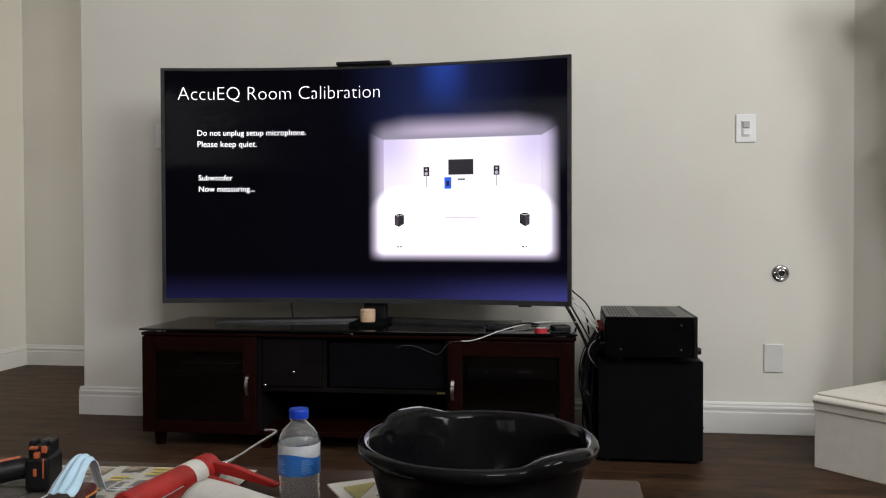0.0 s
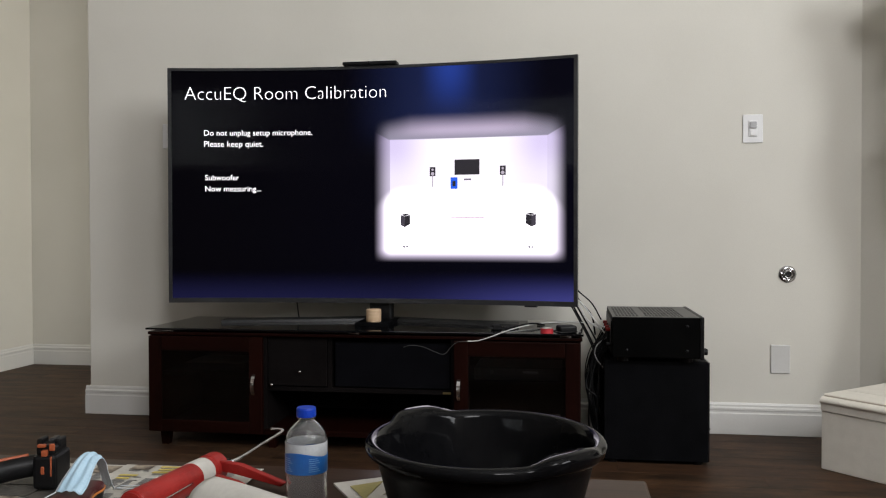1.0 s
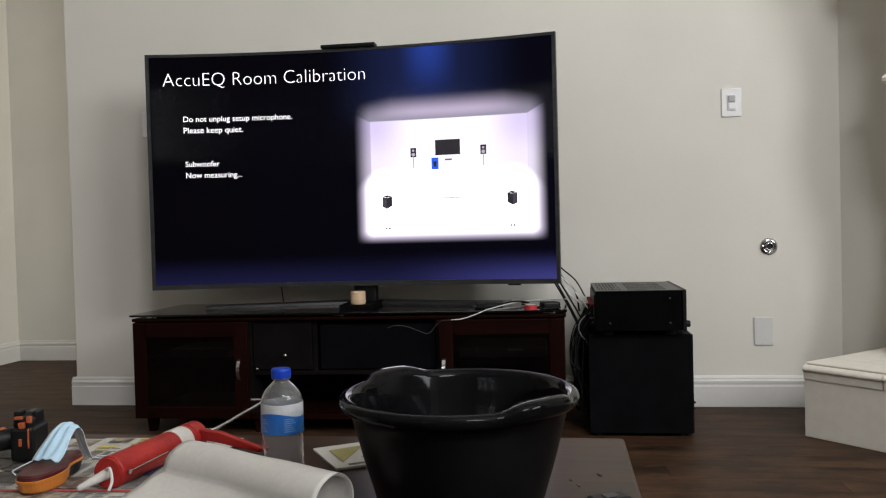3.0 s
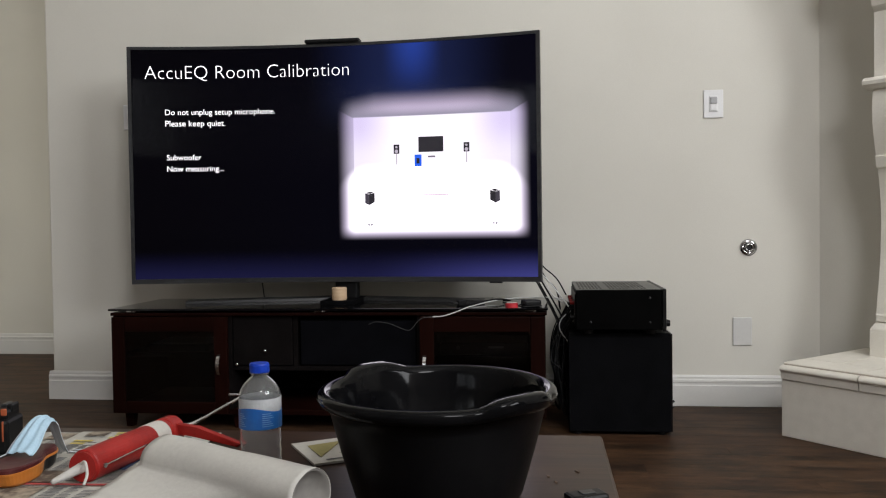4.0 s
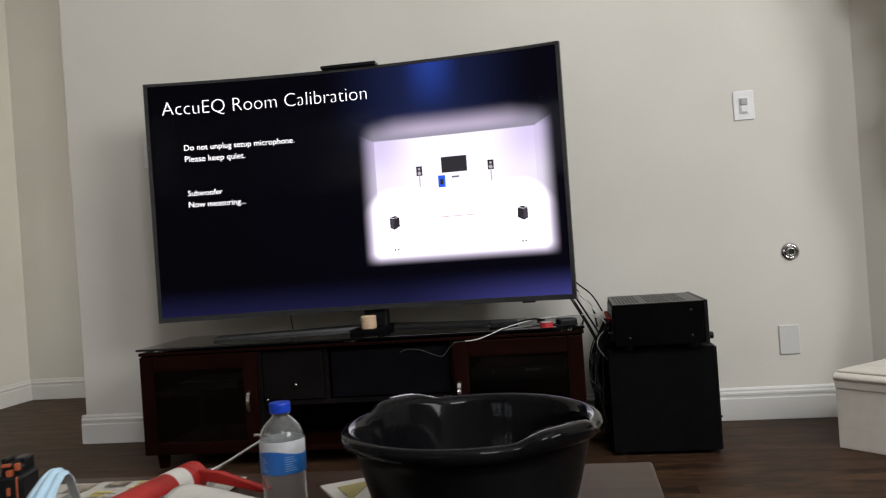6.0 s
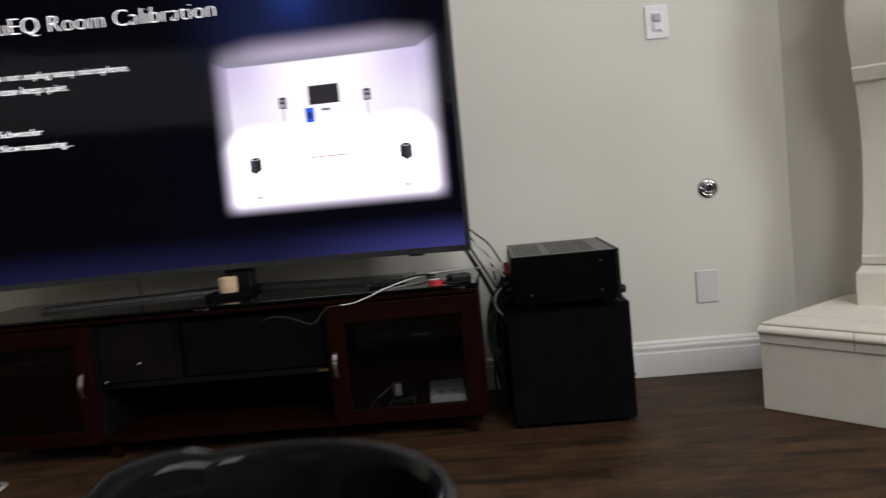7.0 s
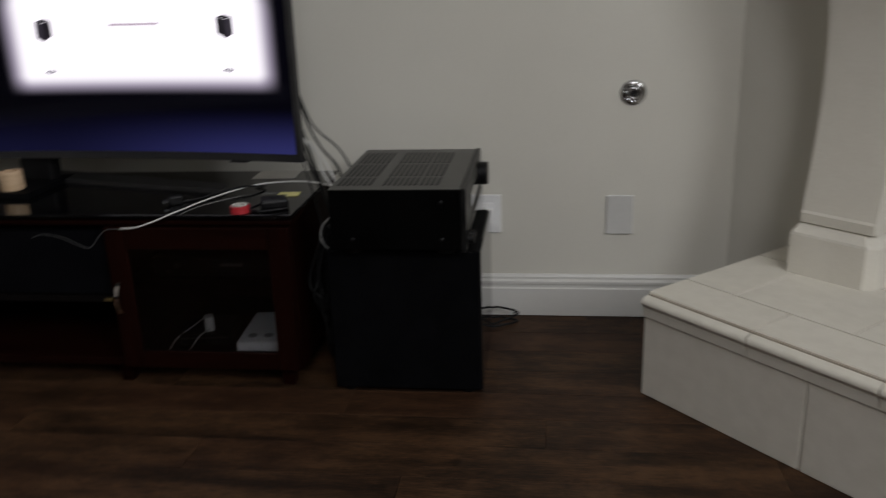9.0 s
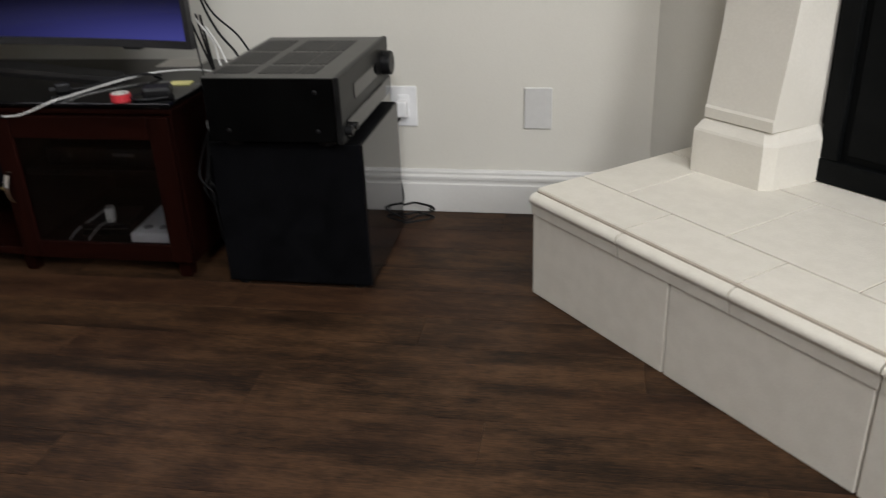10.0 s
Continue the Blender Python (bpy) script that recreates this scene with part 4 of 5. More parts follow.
for i in range(28):
    x = 0.95 + 0.05 * rng.random()
    y = 4.00 + 0.26 * rng.random()
    low = 0.03 + 0.16 * rng.random()
    w = rng.uniform(-0.02, 0.02)
    if i < 4:
        first = (0.85 + 0.03 * rng.random(), 4.25 + 0.04 * rng.random(), 0.66 - 0.04 * rng.random())
    else:
        first = (1.030, y + 0.02, 0.42 + 0.08 * rng.random())
    pts = [first, (x + 0.015, y + 0.02, 0.39), (x + w, y, 0.28), (x - w, y - 0.02, low + 0.06), (x + 0.015, y + 0.02, low), (x + 0.012 + w, y + 0.06, low + 0.12), (0.998, y + 0.03, 0.34 + 0.02 * rng.random()), (1.03, 4.0 + 0.025 * i % 0.3, 0.44 + 0.05 * (i % 2))]
    cable("cable", "tangled cable hanging behind the receiver", pts, rng.choice((0.0022, 0.003, 0.0035)), BLACKP)
cable("loop_cable", "pale cable looping down from the back of the receiver", [(1.03, 4.05, 0.462), (1.012, 4.03, 0.452), (0.985, 4.02, 0.430), (0.975, 4.02, 0.400), (0.985, 4.02, 0.372), (1.002, 4.03, 0.350), (1.010, 4.03, 0.335)], 0.0024, WIRE_G)
cable("television_cable", "black cable running down behind the television", [(0.86, 4.27, 0.80), (0.885, 4.28, 0.66), (0.92, 4.28, 0.58), (0.97, 4.27, 0.52), (0.985, 4.27, 0.44)], 0.0035, BLACKP)
cable("television_cable", "black cable running down behind the television", [(0.86, 4.28, 0.76), (0.90, 4.29, 0.64), (0.97, 4.29, 0.57), (1.01, 4.29, 0.50)], 0.003, BLACKP)
cable("television_cable", "white cable running down behind the television", [(0.87, 4.26, 0.62), (0.92, 4.24, 0.56), (0.95, 4.20, 0.51), (1.0, 4.16, 0.475)], 0.003, WIRE_W)
cable("television_cable", "white cable running down behind the television", [(0.90, 4.25, 0.60), (0.94, 4.22, 0.56), (0.98, 4.18, 0.51), (1.02, 4.12, 0.46)], 0.003, WIRE_W)
cable("power_cable", "thin black cable dropping behind the television", [(-0.335, 4.30, 0.66), (-0.31, 4.31, 0.57), (-0.30, 4.31, 0.5), (-0.29, 4.30, 0.484)], 0.0028, BLACKP)
cable("adapter_cable", "black cable with a small plug on the glass top", [(0.60, 4.04, 0.4835), (0.64, 4.07, 0.4840), (0.69, 4.12, 0.492), (0.74, 4.16, 0.495), (0.78, 4.19, 0.486), (0.75, 4.21, 0.4835)], 0.003, BLACKP)
plug = thing("power_plug", "small black plug lying on the glass top", "plug", pose(0.595, 4.03, 0.4802, 0, 0, 35))
part("body", cube(-0.018, 0.018, -0.011, 0.011, 0, 0.022, 0.004), BLACKP, plug)
part("prong", cube(-0.032, -0.018, -0.007, -0.004, 0.008, 0.014), DARKMETAL, plug)
part("prong", cube(-0.032, -0.018, 0.004, 0.007, 0.008, 0.014), DARKMETAL, plug)

# plug, lead and coil by the wall outlet
adapt = thing("plug_adapter", "white plug with a lead in the wall outlet", "plug", pose(1.372, WALL_Y - 0.0098, 0.332))
part("body", cube(-0.016, 0.014, -0.036, 0, -0.030, 0.016, 0.005), PLASTIC_W, adapt)
cable("plug_cable", "thin black lead hanging from the plug", [(1.366, 4.452, 0.302), (1.340, 4.445, 0.255), (1.330, 4.445, 0.19), (1.352, 4.445, 0.13), (1.364, 4.44, 0.06), (1.36, 4.42, 0.01), (1.38, 4.40, 0.005)], 0.003, BLACKP)
coil = []
for i in range(26):
    a = i * 0.55
    coil.append((1.396 + (0.055 + 0.014 * math.sin(i * 1.7)) * math.cos(a), 4.402 + (0.034 + 0.008 * math.cos(i * 2.3)) * math.sin(a), 0.006 + 0.032 * max(0, math.sin(a * 0.5 + 1)) ))
cable("coiled_cable", "coiled black cable lying on the floor by the wall", coil, 0.0032, BLACKP)

# ---- small things on the glass top ----
roll = thing("masking_tape", "roll of tan masking tape in front of the television neck", "tape", pose(0.081, 4.132, 0.4957))
part("roll", lathe([(0.029, 0), (0.031, 0.004), (0.031, 0.048), (0.029, 0.052), (0.020, 0.052), (0.020, 0), (0.029, 0)], 32), WOODROLL, roll, smooth=False)
red = thing("red_tape", "small roll of red tape on the glass top", "tape", pose(0.795, 3.955, 0.4802))
part("roll", lathe([(0.024, 0), (0.024, 0.017), (0.018, 0.018), (0.016, 0.010), (0.016, 0), (0.024, 0)], 32), REDTAPE, red)
part("core", lathe([(0.0158, 0.001), (0.0158, 0.0182), (0.0205, 0.0186), (0.0200, 0.0196), (0.012, 0.0192), (0.012, 0.001), (0.0158, 0.001)], 32), PAPER, red)
charger = thing("charger", "black charger with its lead on the glass top", "charger", pose(0.868, 4.00, 0.4802, 0, 0, 20))
part("body", cube(-0.035, 0.035, -0.028, 0.028, 0, 0.026, 0.008), BLACKP, charger)
part("lead", tube([(-0.035, 0, 0.01), (-0.06, -0.02, 0.006), (-0.04, -0.045, 0.004), (0.0, -0.042, 0.004), (0.03, -0.036, 0.004)], 0.003), BLACKP, charger, smooth=True)
tagged(link("note_card", cube(-0.028, 0.028, -0.018, 0.018, 0, 0.003, 0.001, pose(0.868, 4.125, 0.4802, 0, 0, 5)), YELLOWP), "small yellow card on the glass top", "card")
tagged(link("paper_sheet", cube(-0.062, 0.062, -0.048, 0.048, 0, 0.002, 0, pose(0.765, 4.355, 0.4802, 0, 0, 3)), PAPER), "white folded sheet of paper on the glass top", "paper")

# ---- coffee table ----
TT = 0.390
X0, X1, Y0, Y1 = -0.46, 1.022, 1.62, 2.372
table = thing("coffee_table", "low glossy dark wooden coffee table covered with clutter", "table", pose(0.28, 2.0, 0))
part("tabletop", cube(X0 - 0.28, X1 - 0.28, Y0 - 2.0, Y1 - 2.0, TT - 0.035, TT, 0.006), TABLE, table)
part("apron", cube(X0 - 0.22, X1 - 0.34, Y1 - 2.07, Y1 - 2.045, TT - 0.10, TT - 0.035), TABLE, table)
part("apron", cube(X0 - 0.22, X1 - 0.34, Y0 - 1.955, Y0 - 1.93, TT - 0.10, TT - 0.035), TABLE, table)
for x in (X0 - 0.22, X1 - 0.34):
    for y in (Y0 - 1.94, Y1 - 2.06):
        part("leg", cube(x - 0.03, x + 0.03, y - 0.03, y + 0.03, 0, TT - 0.035, 0.005), TABLE, table)

# black bowl
RIM, BX, BY = 0.547, 0.755, 1.998
bowl = thing("wash_bowl", "large glossy black plastic washing bowl on the coffee table", "bowl", pose(BX, BY, TT) @ Matrix.Diagonal((1, 1.07, 1, 1)))
H = RIM - TT
prof = [(0, 0.004), (0.098, 0.004), (0.102, 0), (0.112, 0.002), (0.118, 0.012), (0.134, 0.07), (0.148, H - 0.030), (0.151, H - 0.014), (0.158, H - 0.013), (0.165, H - 0.008), (0.1675, H + 0.000), (0.165, H + 0.006), (0.158, H + 0.009), (0.151, H + 0.006), (0.147, H - 0.004),
        (0.143, H - 0.03), (0.130, 0.07), (0.114, 0.018), (0.106, 0.010), (0, 0.009)]
bm = lathe([(r * 1.065, z) for r, z in prof], 96)
for q in bm.verts:
    r = math.hypot(q.co.x, q.co.y)
    if r > 0.12 and q.co.z > H - 0.035:
        a = math.atan2(q.co.y, q.co.x)
        for c, high in ((radians(136), 0.010), (radians(-42), 0.013)):
            d = abs((a - c + math.pi) % (2 * math.pi) - math.pi)
            k = max(0.0, 1 - (d / radians(21 if c > 0 else 23)) ** 2)
            k = k * k * (3 - 2 * k)
            t = min(1, (q.co.z - (H - 0.035)) / 0.035)
            q.co.z += high * k * t
            if r > 0.162:
                q.co.x += 0.014 * k * math.cos(a)
                q.co.y += 0.014 * k * math.sin(a)
shell = part("shell", bm, BOWLM, bowl, smooth=True)
shell.data.materials.append(BOWL_OUT)
for face in shell.data.polygons:
    if face.center.z < H - 0.016 and face.normal.x * face.center.x + face.normal.y * face.center.y > 0.02:
        face.material_index = 1

# water bottle
bottle = thing("water_bottle", "clear plastic water bottle with blue cap and label", "bottle", pose(0.466, 2.040, TT))
prof = [(0.0, 0.006), (0.016, 0.003), (0.026, 0.0), (0.0315, 0.006), (0.0325, 0.02), (0.0310, 0.030), (0.0325, 0.038), (0.0310, 0.046), (0.0325, 0.054), (0.0310, 0.062), (0.0325, 0.070), (0.0310, 0.078), (0.0322, 0.086), (0.0322, 0.130), (0.0326, 0.140), (0.0318, 0.148), (0.0292, 0.156), (0.0250, 0.163), (0.0195, 0.169), (0.0142, 0.174), (0.0126, 0.176), (0.0125, 0.179), (0.0150, 0.180), (0.0150, 0.182), (0.0122, 0.183), (0.0122, 0.190)]
inner = [(max(r - 0.0012, 0), z + (0.001 if z < 0.02 else 0)) for r, z in reversed(prof)]
prof, inner = [(r, z * 0.965) for r, z in prof], [(r, z * 0.965) for r, z in inner]
part("shell", lathe(prof + inner, 48), PET, bottle, smooth=True)
part("cap", lathe([(0.0152, 0.1755), (0.0156, 0.177), (0.0156, 0.187), (0.0145, 0.190), (0, 0.190)], 40), CAPB, bottle, "blue screw cap")


def sleeve(r, a0, a1, z0, z1, wave=0.0, n=40, thick=0.0006):
    bm = bmesh.new()
    cols = []
    for i in range(n + 1):
        a = a0 + (a1 - a0) * i / n
        top = z1 + wave * math.cos(2 * (a + 1.75))
        cols.append([bm.verts.new((q * math.cos(a), q * math.sin(a), z)) for q, z in ((r, z0), (r, top), (r + thick, top), (r + thick, z0))])
    for a, b in zip(cols, cols[1:]):
        for k in range(4):
            bm.faces.new((a[k], a[(k + 1) % 4], b[(k + 1) % 4], b[k]))
    return bm


wrap = part("label", sleeve(0.0328, 0, 2 * math.pi, 0.090, 0.120, 0.004, thick=0.0008), LABELB, bottle, "blue label with unreadable print")
part("label_top", sleeve(0.0329, 0, 2 * math.pi, 0.1135, 0.1370, 0.0, thick=0.0003), FROST, bottle, "frosted white label top")
for row in range(7):
    for a0, a1 in ((-66, -34), (-142, -112)):
        z = 0.095 + 0.0032 * row
        part("label_print", sleeve(0.0337, radians(a0), radians(a1 - 4 * (row * 5 % 4)), z, z + 0.0009, thick=0.0003, n=6), LABELP, wrap)

# newspapers
paper = thing("newspaper", "spread newspaper pages on the coffee table", "newspaper", pose(0.0, 2.0, TT, 0, 0, 2))


def sheet(x0, x1, y0, y1, z, seed, thick=0.0016, amp=0.0016):
    """A slightly wavy page."""
    bm = bmesh.new()
    nx, ny = 14, 10
    up, dn = [], []
    for j in range(ny + 1):
        for i in range(nx + 1):
            x, y = x0 + (x1 - x0) * i / nx, y0 + (y1 - y0) * j / ny
            h = z + amp * (1 + noise.noise((x * 7 + seed, y * 7, seed)))
            up.append(bm.verts.new((x, y, h + thick)))
            dn.append(bm.verts.new((x, y, h)))
    w = nx + 1
    for j in range(ny):
        for i in range(nx):
            q = [j * w + i, j * w + i + 1, (j + 1) * w + i + 1, (j + 1) * w + i]
            bm.faces.new([up[k] for k in q])
            bm.faces.new([dn[k] for k in q[::-1]])
    ring = [i for i in range(w)] + [j * w + nx for j in range(1, ny + 1)] + [ny * w + i for i in range(nx - 1, -1, -1)] + [j * w for j in range(ny - 1, 0, -1)]
    for a, b in zip(ring, ring[1:] + ring[:1]):
        bm.faces.new((up[b], up[a], dn[a], dn[b]))
    return bm


part("page", sheet(-0.40, 0.13, -0.30, 0.318, 0.0002, 1), NEWS, paper)
part("page", sheet(0.02, 0.30, -0.26, 0.310, 0.0042, 5), NEWS, paper)


def page_level(x):
    return 0.0094 if x > 0.018 else 0.0056


blocks = [(-0.030, 0.016, 0.255, 0.300, PHOTO), (0.045, 0.085, 0.270, 0.300, PHOTO), (0.100, 0.150, 0.286, 0.296, INK_Y), (0.104, 0.146, 0.268, 0.278, INK_Y), (0.100, 0.138, 0.250, 0.260, INK_Y), (0.045, 0.080, 0.226, 0.236, INK_Y), (0.048, 0.074, 0.208, 0.217, INK_Y), (0.160, 0.230, 0.050, 0.150, INK_B), (0.040, 0.140, -0.020, 0.040, PHOTO),
          (-0.190, -0.060, 0.100, 0.160, DARKPRINT), (-0.200, -0.085, 0.010, 0.078, INK_B), (-0.080, 0.012, 0.020, 0.080, DARKPRINT), (-0.120, -0.030, -0.100, -0.030, PHOTO), (-0.290, -0.070, 0.082, 0.098, PHOTO), (-0.055, 0.015, 0.086, 0.200, DARKPRINT), (-0.290, -0.062, 0.165, 0.240, DARKPRINT), (-0.120, 0.016, -0.034, -0.026, INK_R), (0.019, 0.280, -0.034, -0.026, INK_R), (0.030, 0.150, -0.120, -0.045, PHOTO), (-0.240, -0.140, -0.100, -0.040, INK_R)]
for x0, x1, y0, y1, material in blocks:
    part("print_block", cube(x0, x1, y0, y1, page_level(x0) + 0.0002, page_level(x0) + 0.0006), material, paper)
words = bmesh.new()
for col in range(9):
    cx = -0.235 + 0.056 * col + (0.003 if col > 4 else 0)
    for row in range(58):
        y0 = -0.10 + 0.0068 * row
        if any(bx0 - 0.045 < cx < bx1 and by0 - 0.004 < y0 < by1 + 0.002 for bx0, bx1, by0, by1, _ in blocks) or (row + 3 * col) % 17 > 13:
            continue
        for start, stop in ((0.0, 0.020 + 0.006 * rng.random()), (0.029, 0.040 + 0.008 * rng.random())):
            z = page_level(cx)
            box(words, cx + start, cx + stop, y0, y0 + 0.0026, z, z + 0.0003)
tagged(part("print_text", words, INK, paper, "columns of small grey print"), kind="stuff")
brochure = thing("brochure", "white leaflet with olive print under the bowl", "leaflet", pose(0.535, 2.22, TT, 0, 0, 32))
part("page", sheet(-0.055, 0.12, -0.075, 0.075, 0.0002, 9, 0.004, 0.0008), PAPER, brochure)
for outline, material in (([(-0.034, 0.040), (0.032, 0.046), (-0.034, -0.044)], INK_O), ([(0.004, -0.030), (0.060, 0.010), (0.052, -0.050)], PHOTO)):
    part("print_block", prism(outline, 0.0006, pose(0, 0, 0.0068, -90, 0, 0)), material, brochure)
part("print_line", cube(-0.030, 0.060, -0.066, -0.060, 0.0062, 0.0068), INK, brochure)

# caulking gun: barrel, collar, nozzle, rod, frame and trigger
gun = thing("caulking_gun", "red caulking gun with a white nozzle lying on newspaper", "caulking gun", pose(0.197, 1.990, TT + 0.0340, -0.9, 0, -1.8))
axis = pose(0, 0, 0, 0, 0, -4) @ pose(0, 0, 0, -90, 0, 0)
part("barrel", lathe([(0.024, 0), (0.026, 0.002), (0.026, 0.225), (0.0275, 0.226), (0.0275, 0.256), (0.024, 0.262), (0, 0.262)], 36, axis), REDP, gun, smooth=False)
part("cartridge_end", lathe([(0.0235, -0.001), (0.0235, 0.004), (0.012, 0.006), (0, 0.006)], 32, axis @ pose(0, 0, -0.004)), REDP, gun)
part("nozzle", lathe([(0.0095, 0.004), (0.009, 0.0), (0.008, -0.012), (0.0045, -0.050), (0.003, -0.053), (0, -0.053)], 20, pose(0, 0, 0, 0, 0, -34) @ pose(0, 0, 0, -74, 0, 0)), PAPER_G, gun, "white plastic nozzle", smooth=True)
part("nozzle_tag", tube([(-0.002, -0.006, 0.006), (0.010, -0.014, 0.010), (0.018, -0.022, -0.006), (0.017, -0.030, -0.020)], 0.0024, 8), PAPER, gun, smooth=True)
part("cartridge_label", lathe([(0.0264, 0.172), (0.0268, 0.173), (0.0268, 0.212), (0.0264, 0.213)], 36, axis), PAPER, gun, "white printed band")
part("seam_wire", tube([(0.029, 0.012, 0.000), (0.033, 0.06, 0.002), (0.037, 0.13, 0.004)], 0.0014, 6), CHROME, gun, smooth=True)
part("wire_eye", lathe([(0.004, 0), (0.004, 0.003), (0, 0.003)], 14, pose(0.028, 0.010, 0, 0, 90, 0)), CHROME, gun)
part("rod", tube([(0.022, 0.258, 0.0), (0.050, 0.29, 0.008), (0.064, 0.38, 0.018), (0.076, 0.435, 0.026), (0.074, 0.446, 0.030), (0.052, 0.442, 0.031)], 0.0033, 8), CHROME, gun, smooth=True)
part("frame", prism([(0.0, 0), (0.05, 0.004), (0.15, -0.012), (0.16, -0.004), (0.06, 0.018), (0.0, 0.022)], 0.014, pose(0.022, 0.235, -0.004, 0, 0, -14), 0.003), REDP, gun)
part("trigger", prism([(0.0, 0), (0.03, -0.012), (0.10, -0.020), (0.12, -0.012), (0.05, 0.004), (0.0, 0.010)], 0.012, pose(0.042, 0.20, -0.010, 0, 0, -20), 0.003), REDP, gun)
part("latch", cube(0.030, 0.050, 0.250, 0.262, 0.008, 0.014, 0.002), CHROME, gun)

# loosely rolled white paper: a tapering curl with an open end
curl = thing("paper_roll", "loosely rolled sheet of white paper with torn edge", "paper", pose(0.0, 0.0, TT))
bm = bmesh.new()
rows = []
NA, NB = 30, 52
along, front = Vector((0.878, -0.478, 0)), Vector((-0.478, -0.878, 0))
for i in range(NA + 1):
    s = i / NA
    c = Vector((0.322, 2.006, 0)) + along * (0.318 * s)
    r = 0.0405 - 0.002 * s
    lay = 0.12 * (1 - s) ** 1.1
    rows.append([])
    for j in range(NB + 1):
        k = j / NB
        if k < 0.70:
            # spiral from inside the roll, under, up the back and over the top
            ang = radians(-150 + 330 * k / 0.70)
            rr = r * (0.90 + 0.10 * min(1.0, k / 0.55))
            h, z = -rr * math.cos(ang), r + 0.001 + rr * math.sin(ang)
        else:
            q = min(1.0, (k - 0.70) / 0.30)
            w = min(1.0, lay / 0.06)
            round_h, round_z = r * math.cos(radians(80 * q)), r + 0.001 - r * math.sin(radians(80 * q))
            flat_h, flat_z = r + lay * q, (r + 0.001) * (1 - q) ** 1.3 + 0.0015
            h, z = round_h * (1 - w) + flat_h * w, round_z * (1 - w) + flat_z * w
        dx = -0.030 * (1 - s) ** 2 * (1 - z / (2 * r)) + 0.005 * (1 - s) ** 4 * noise.noise((k * 14, 1, 7)) + 0.003 * s ** 6 * noise.noise((k * 8, 5, 2))
        z += 0.002 * noise.noise((s * 4, k * 5, 3.1))
        w = c + front * h + along * dx
        rows[-1].append(bm.verts.new((w.x, w.y, max(z, 0.0015 + 0.011 * max(0.0, min(1.0, (0.35 - w.x) / 0.04))))))
for a, b in zip(rows, rows[1:]):
    for j in range(NB):
        bm.faces.new((a[j], a[j + 1], b[j + 1], b[j]))
sheet_ob = part("sheet", bm, PAPER, curl, smooth=True)
solid = sheet_ob.modifiers.new("thickness", "SOLIDIFY")
solid.thickness, solid.offset = 0.0006, 0.0
# added plug whose grey paints the shade inside the open end
mouth = Matrix.Translation(Vector((0.322, 2.006, 0.0395)) + along * 0.3160) @ along.to_track_quat("Z", "Y").to_matrix().to_4x4()
part("mouth_shade", lathe([(0.0368, -0.03), (0.0368, 0.0), (0.0350, 0.0006), (0.0335, -0.005), (0.018, -0.012), (0, -0.014)], 40, mouth), ROLL_SHADE, curl, "grey plug painting the shade inside the roll's open end", smooth=True)

# orange and maroon hand tool
block = thing("float_tool", "orange and maroon hourglass-shaped hand tool on newspaper", "tool", pose(0.080, 2.018, TT + 0.0112, 0, 0, 98) @ Matrix.Diagonal((1.30, 1.08, 0.95, 1)))
bm = bmesh.new()
rings = []
for z, grow, lift in ((0.0, 0.86, 0), (0.004, 0.92, 0), (0.020, 1.0, 0), (0.0225, 1.01, 0)):
    ring = []
    for i in range(48):
        a = 2 * math.pi * i / 48
        x = 0.064 * math.cos(a)
        half = 0.031 * (abs(math.sin(a)) ** 0.7) * (1 - 0.28 * math.exp(-((x - 0.018) / 0.022) ** 2))
        ring.append(bm.verts.new((x * grow, math.copysign(half, math.sin(a)) * grow, z)))
    rings.append(ring)
for a, b in zip(rings, rings[1:]):
    for i in range(48):
        bm.faces.new((a[i], a[(i + 1) % 48], b[(i + 1) % 48], b[i]))
bm.faces.new(rings[0])
bm.faces.new(rings[-1])
top_bm = bmesh.new()
tr = []
for z, grow in ((0.0228, 0.985), (0.0285, 0.975), (0.0315, 0.93), (0.0325, 0.6)):
    ring = []
    for i in range(48):
        a = 2 * math.pi * i / 48
        x = 0.064 * math.cos(a)
        half = 0.031 * (abs(math.sin(a)) ** 0.7) * (1 - 0.28 * math.exp(-((x - 0.018) / 0.022) ** 2))
        ring.append(top_bm.verts.new((x * grow, math.copysign(half, math.sin(a)) * grow, z)))
    tr.append(ring)
for a, b in zip(tr, tr[1:]):
    for i in range(48):
        top_bm.faces.new((a[i], a[(i + 1) % 48], b[(i + 1) % 48], b[i]))
top_bm.faces.new(tr[0])
top_bm.faces.new(tr[-1])
shell_ob = part("body", bm, ORANGE, block, "orange plastic body with a black heel", smooth=False)
shell_ob.data.materials.append(BLACKP)
for face in shell_ob.data.polygons:
    if face.center.x > 0.010:
        face.material_index = 1
rim_bm = bmesh.new()
rr = []
for z, grow in ((0.0195, 1.012), (0.0232, 1.022), (0.0236, 0.99)):
    rr.append([])
    for i in range(48):
        a = 2 * math.pi * i / 48
        x = 0.064 * math.cos(a)
        half = 0.031 * (abs(math.sin(a)) ** 0.7) * (1 - 0.28 * math.exp(-((x - 0.018) / 0.022) ** 2))
        rr[-1].append(rim_bm.verts.new((x * grow, math.copysign(half, math.sin(a)) * grow, z)))
for a, b in zip(rr, rr[1:]):
    for i in range(48):
        rim_bm.faces.new((a[i], a[(i + 1) % 48], b[(i + 1) % 48], b[i]))
part("rim", rim_bm, ORANGE, block, "orange rim")
part("pad", top_bm, MAROON, block, "dark maroon pad")

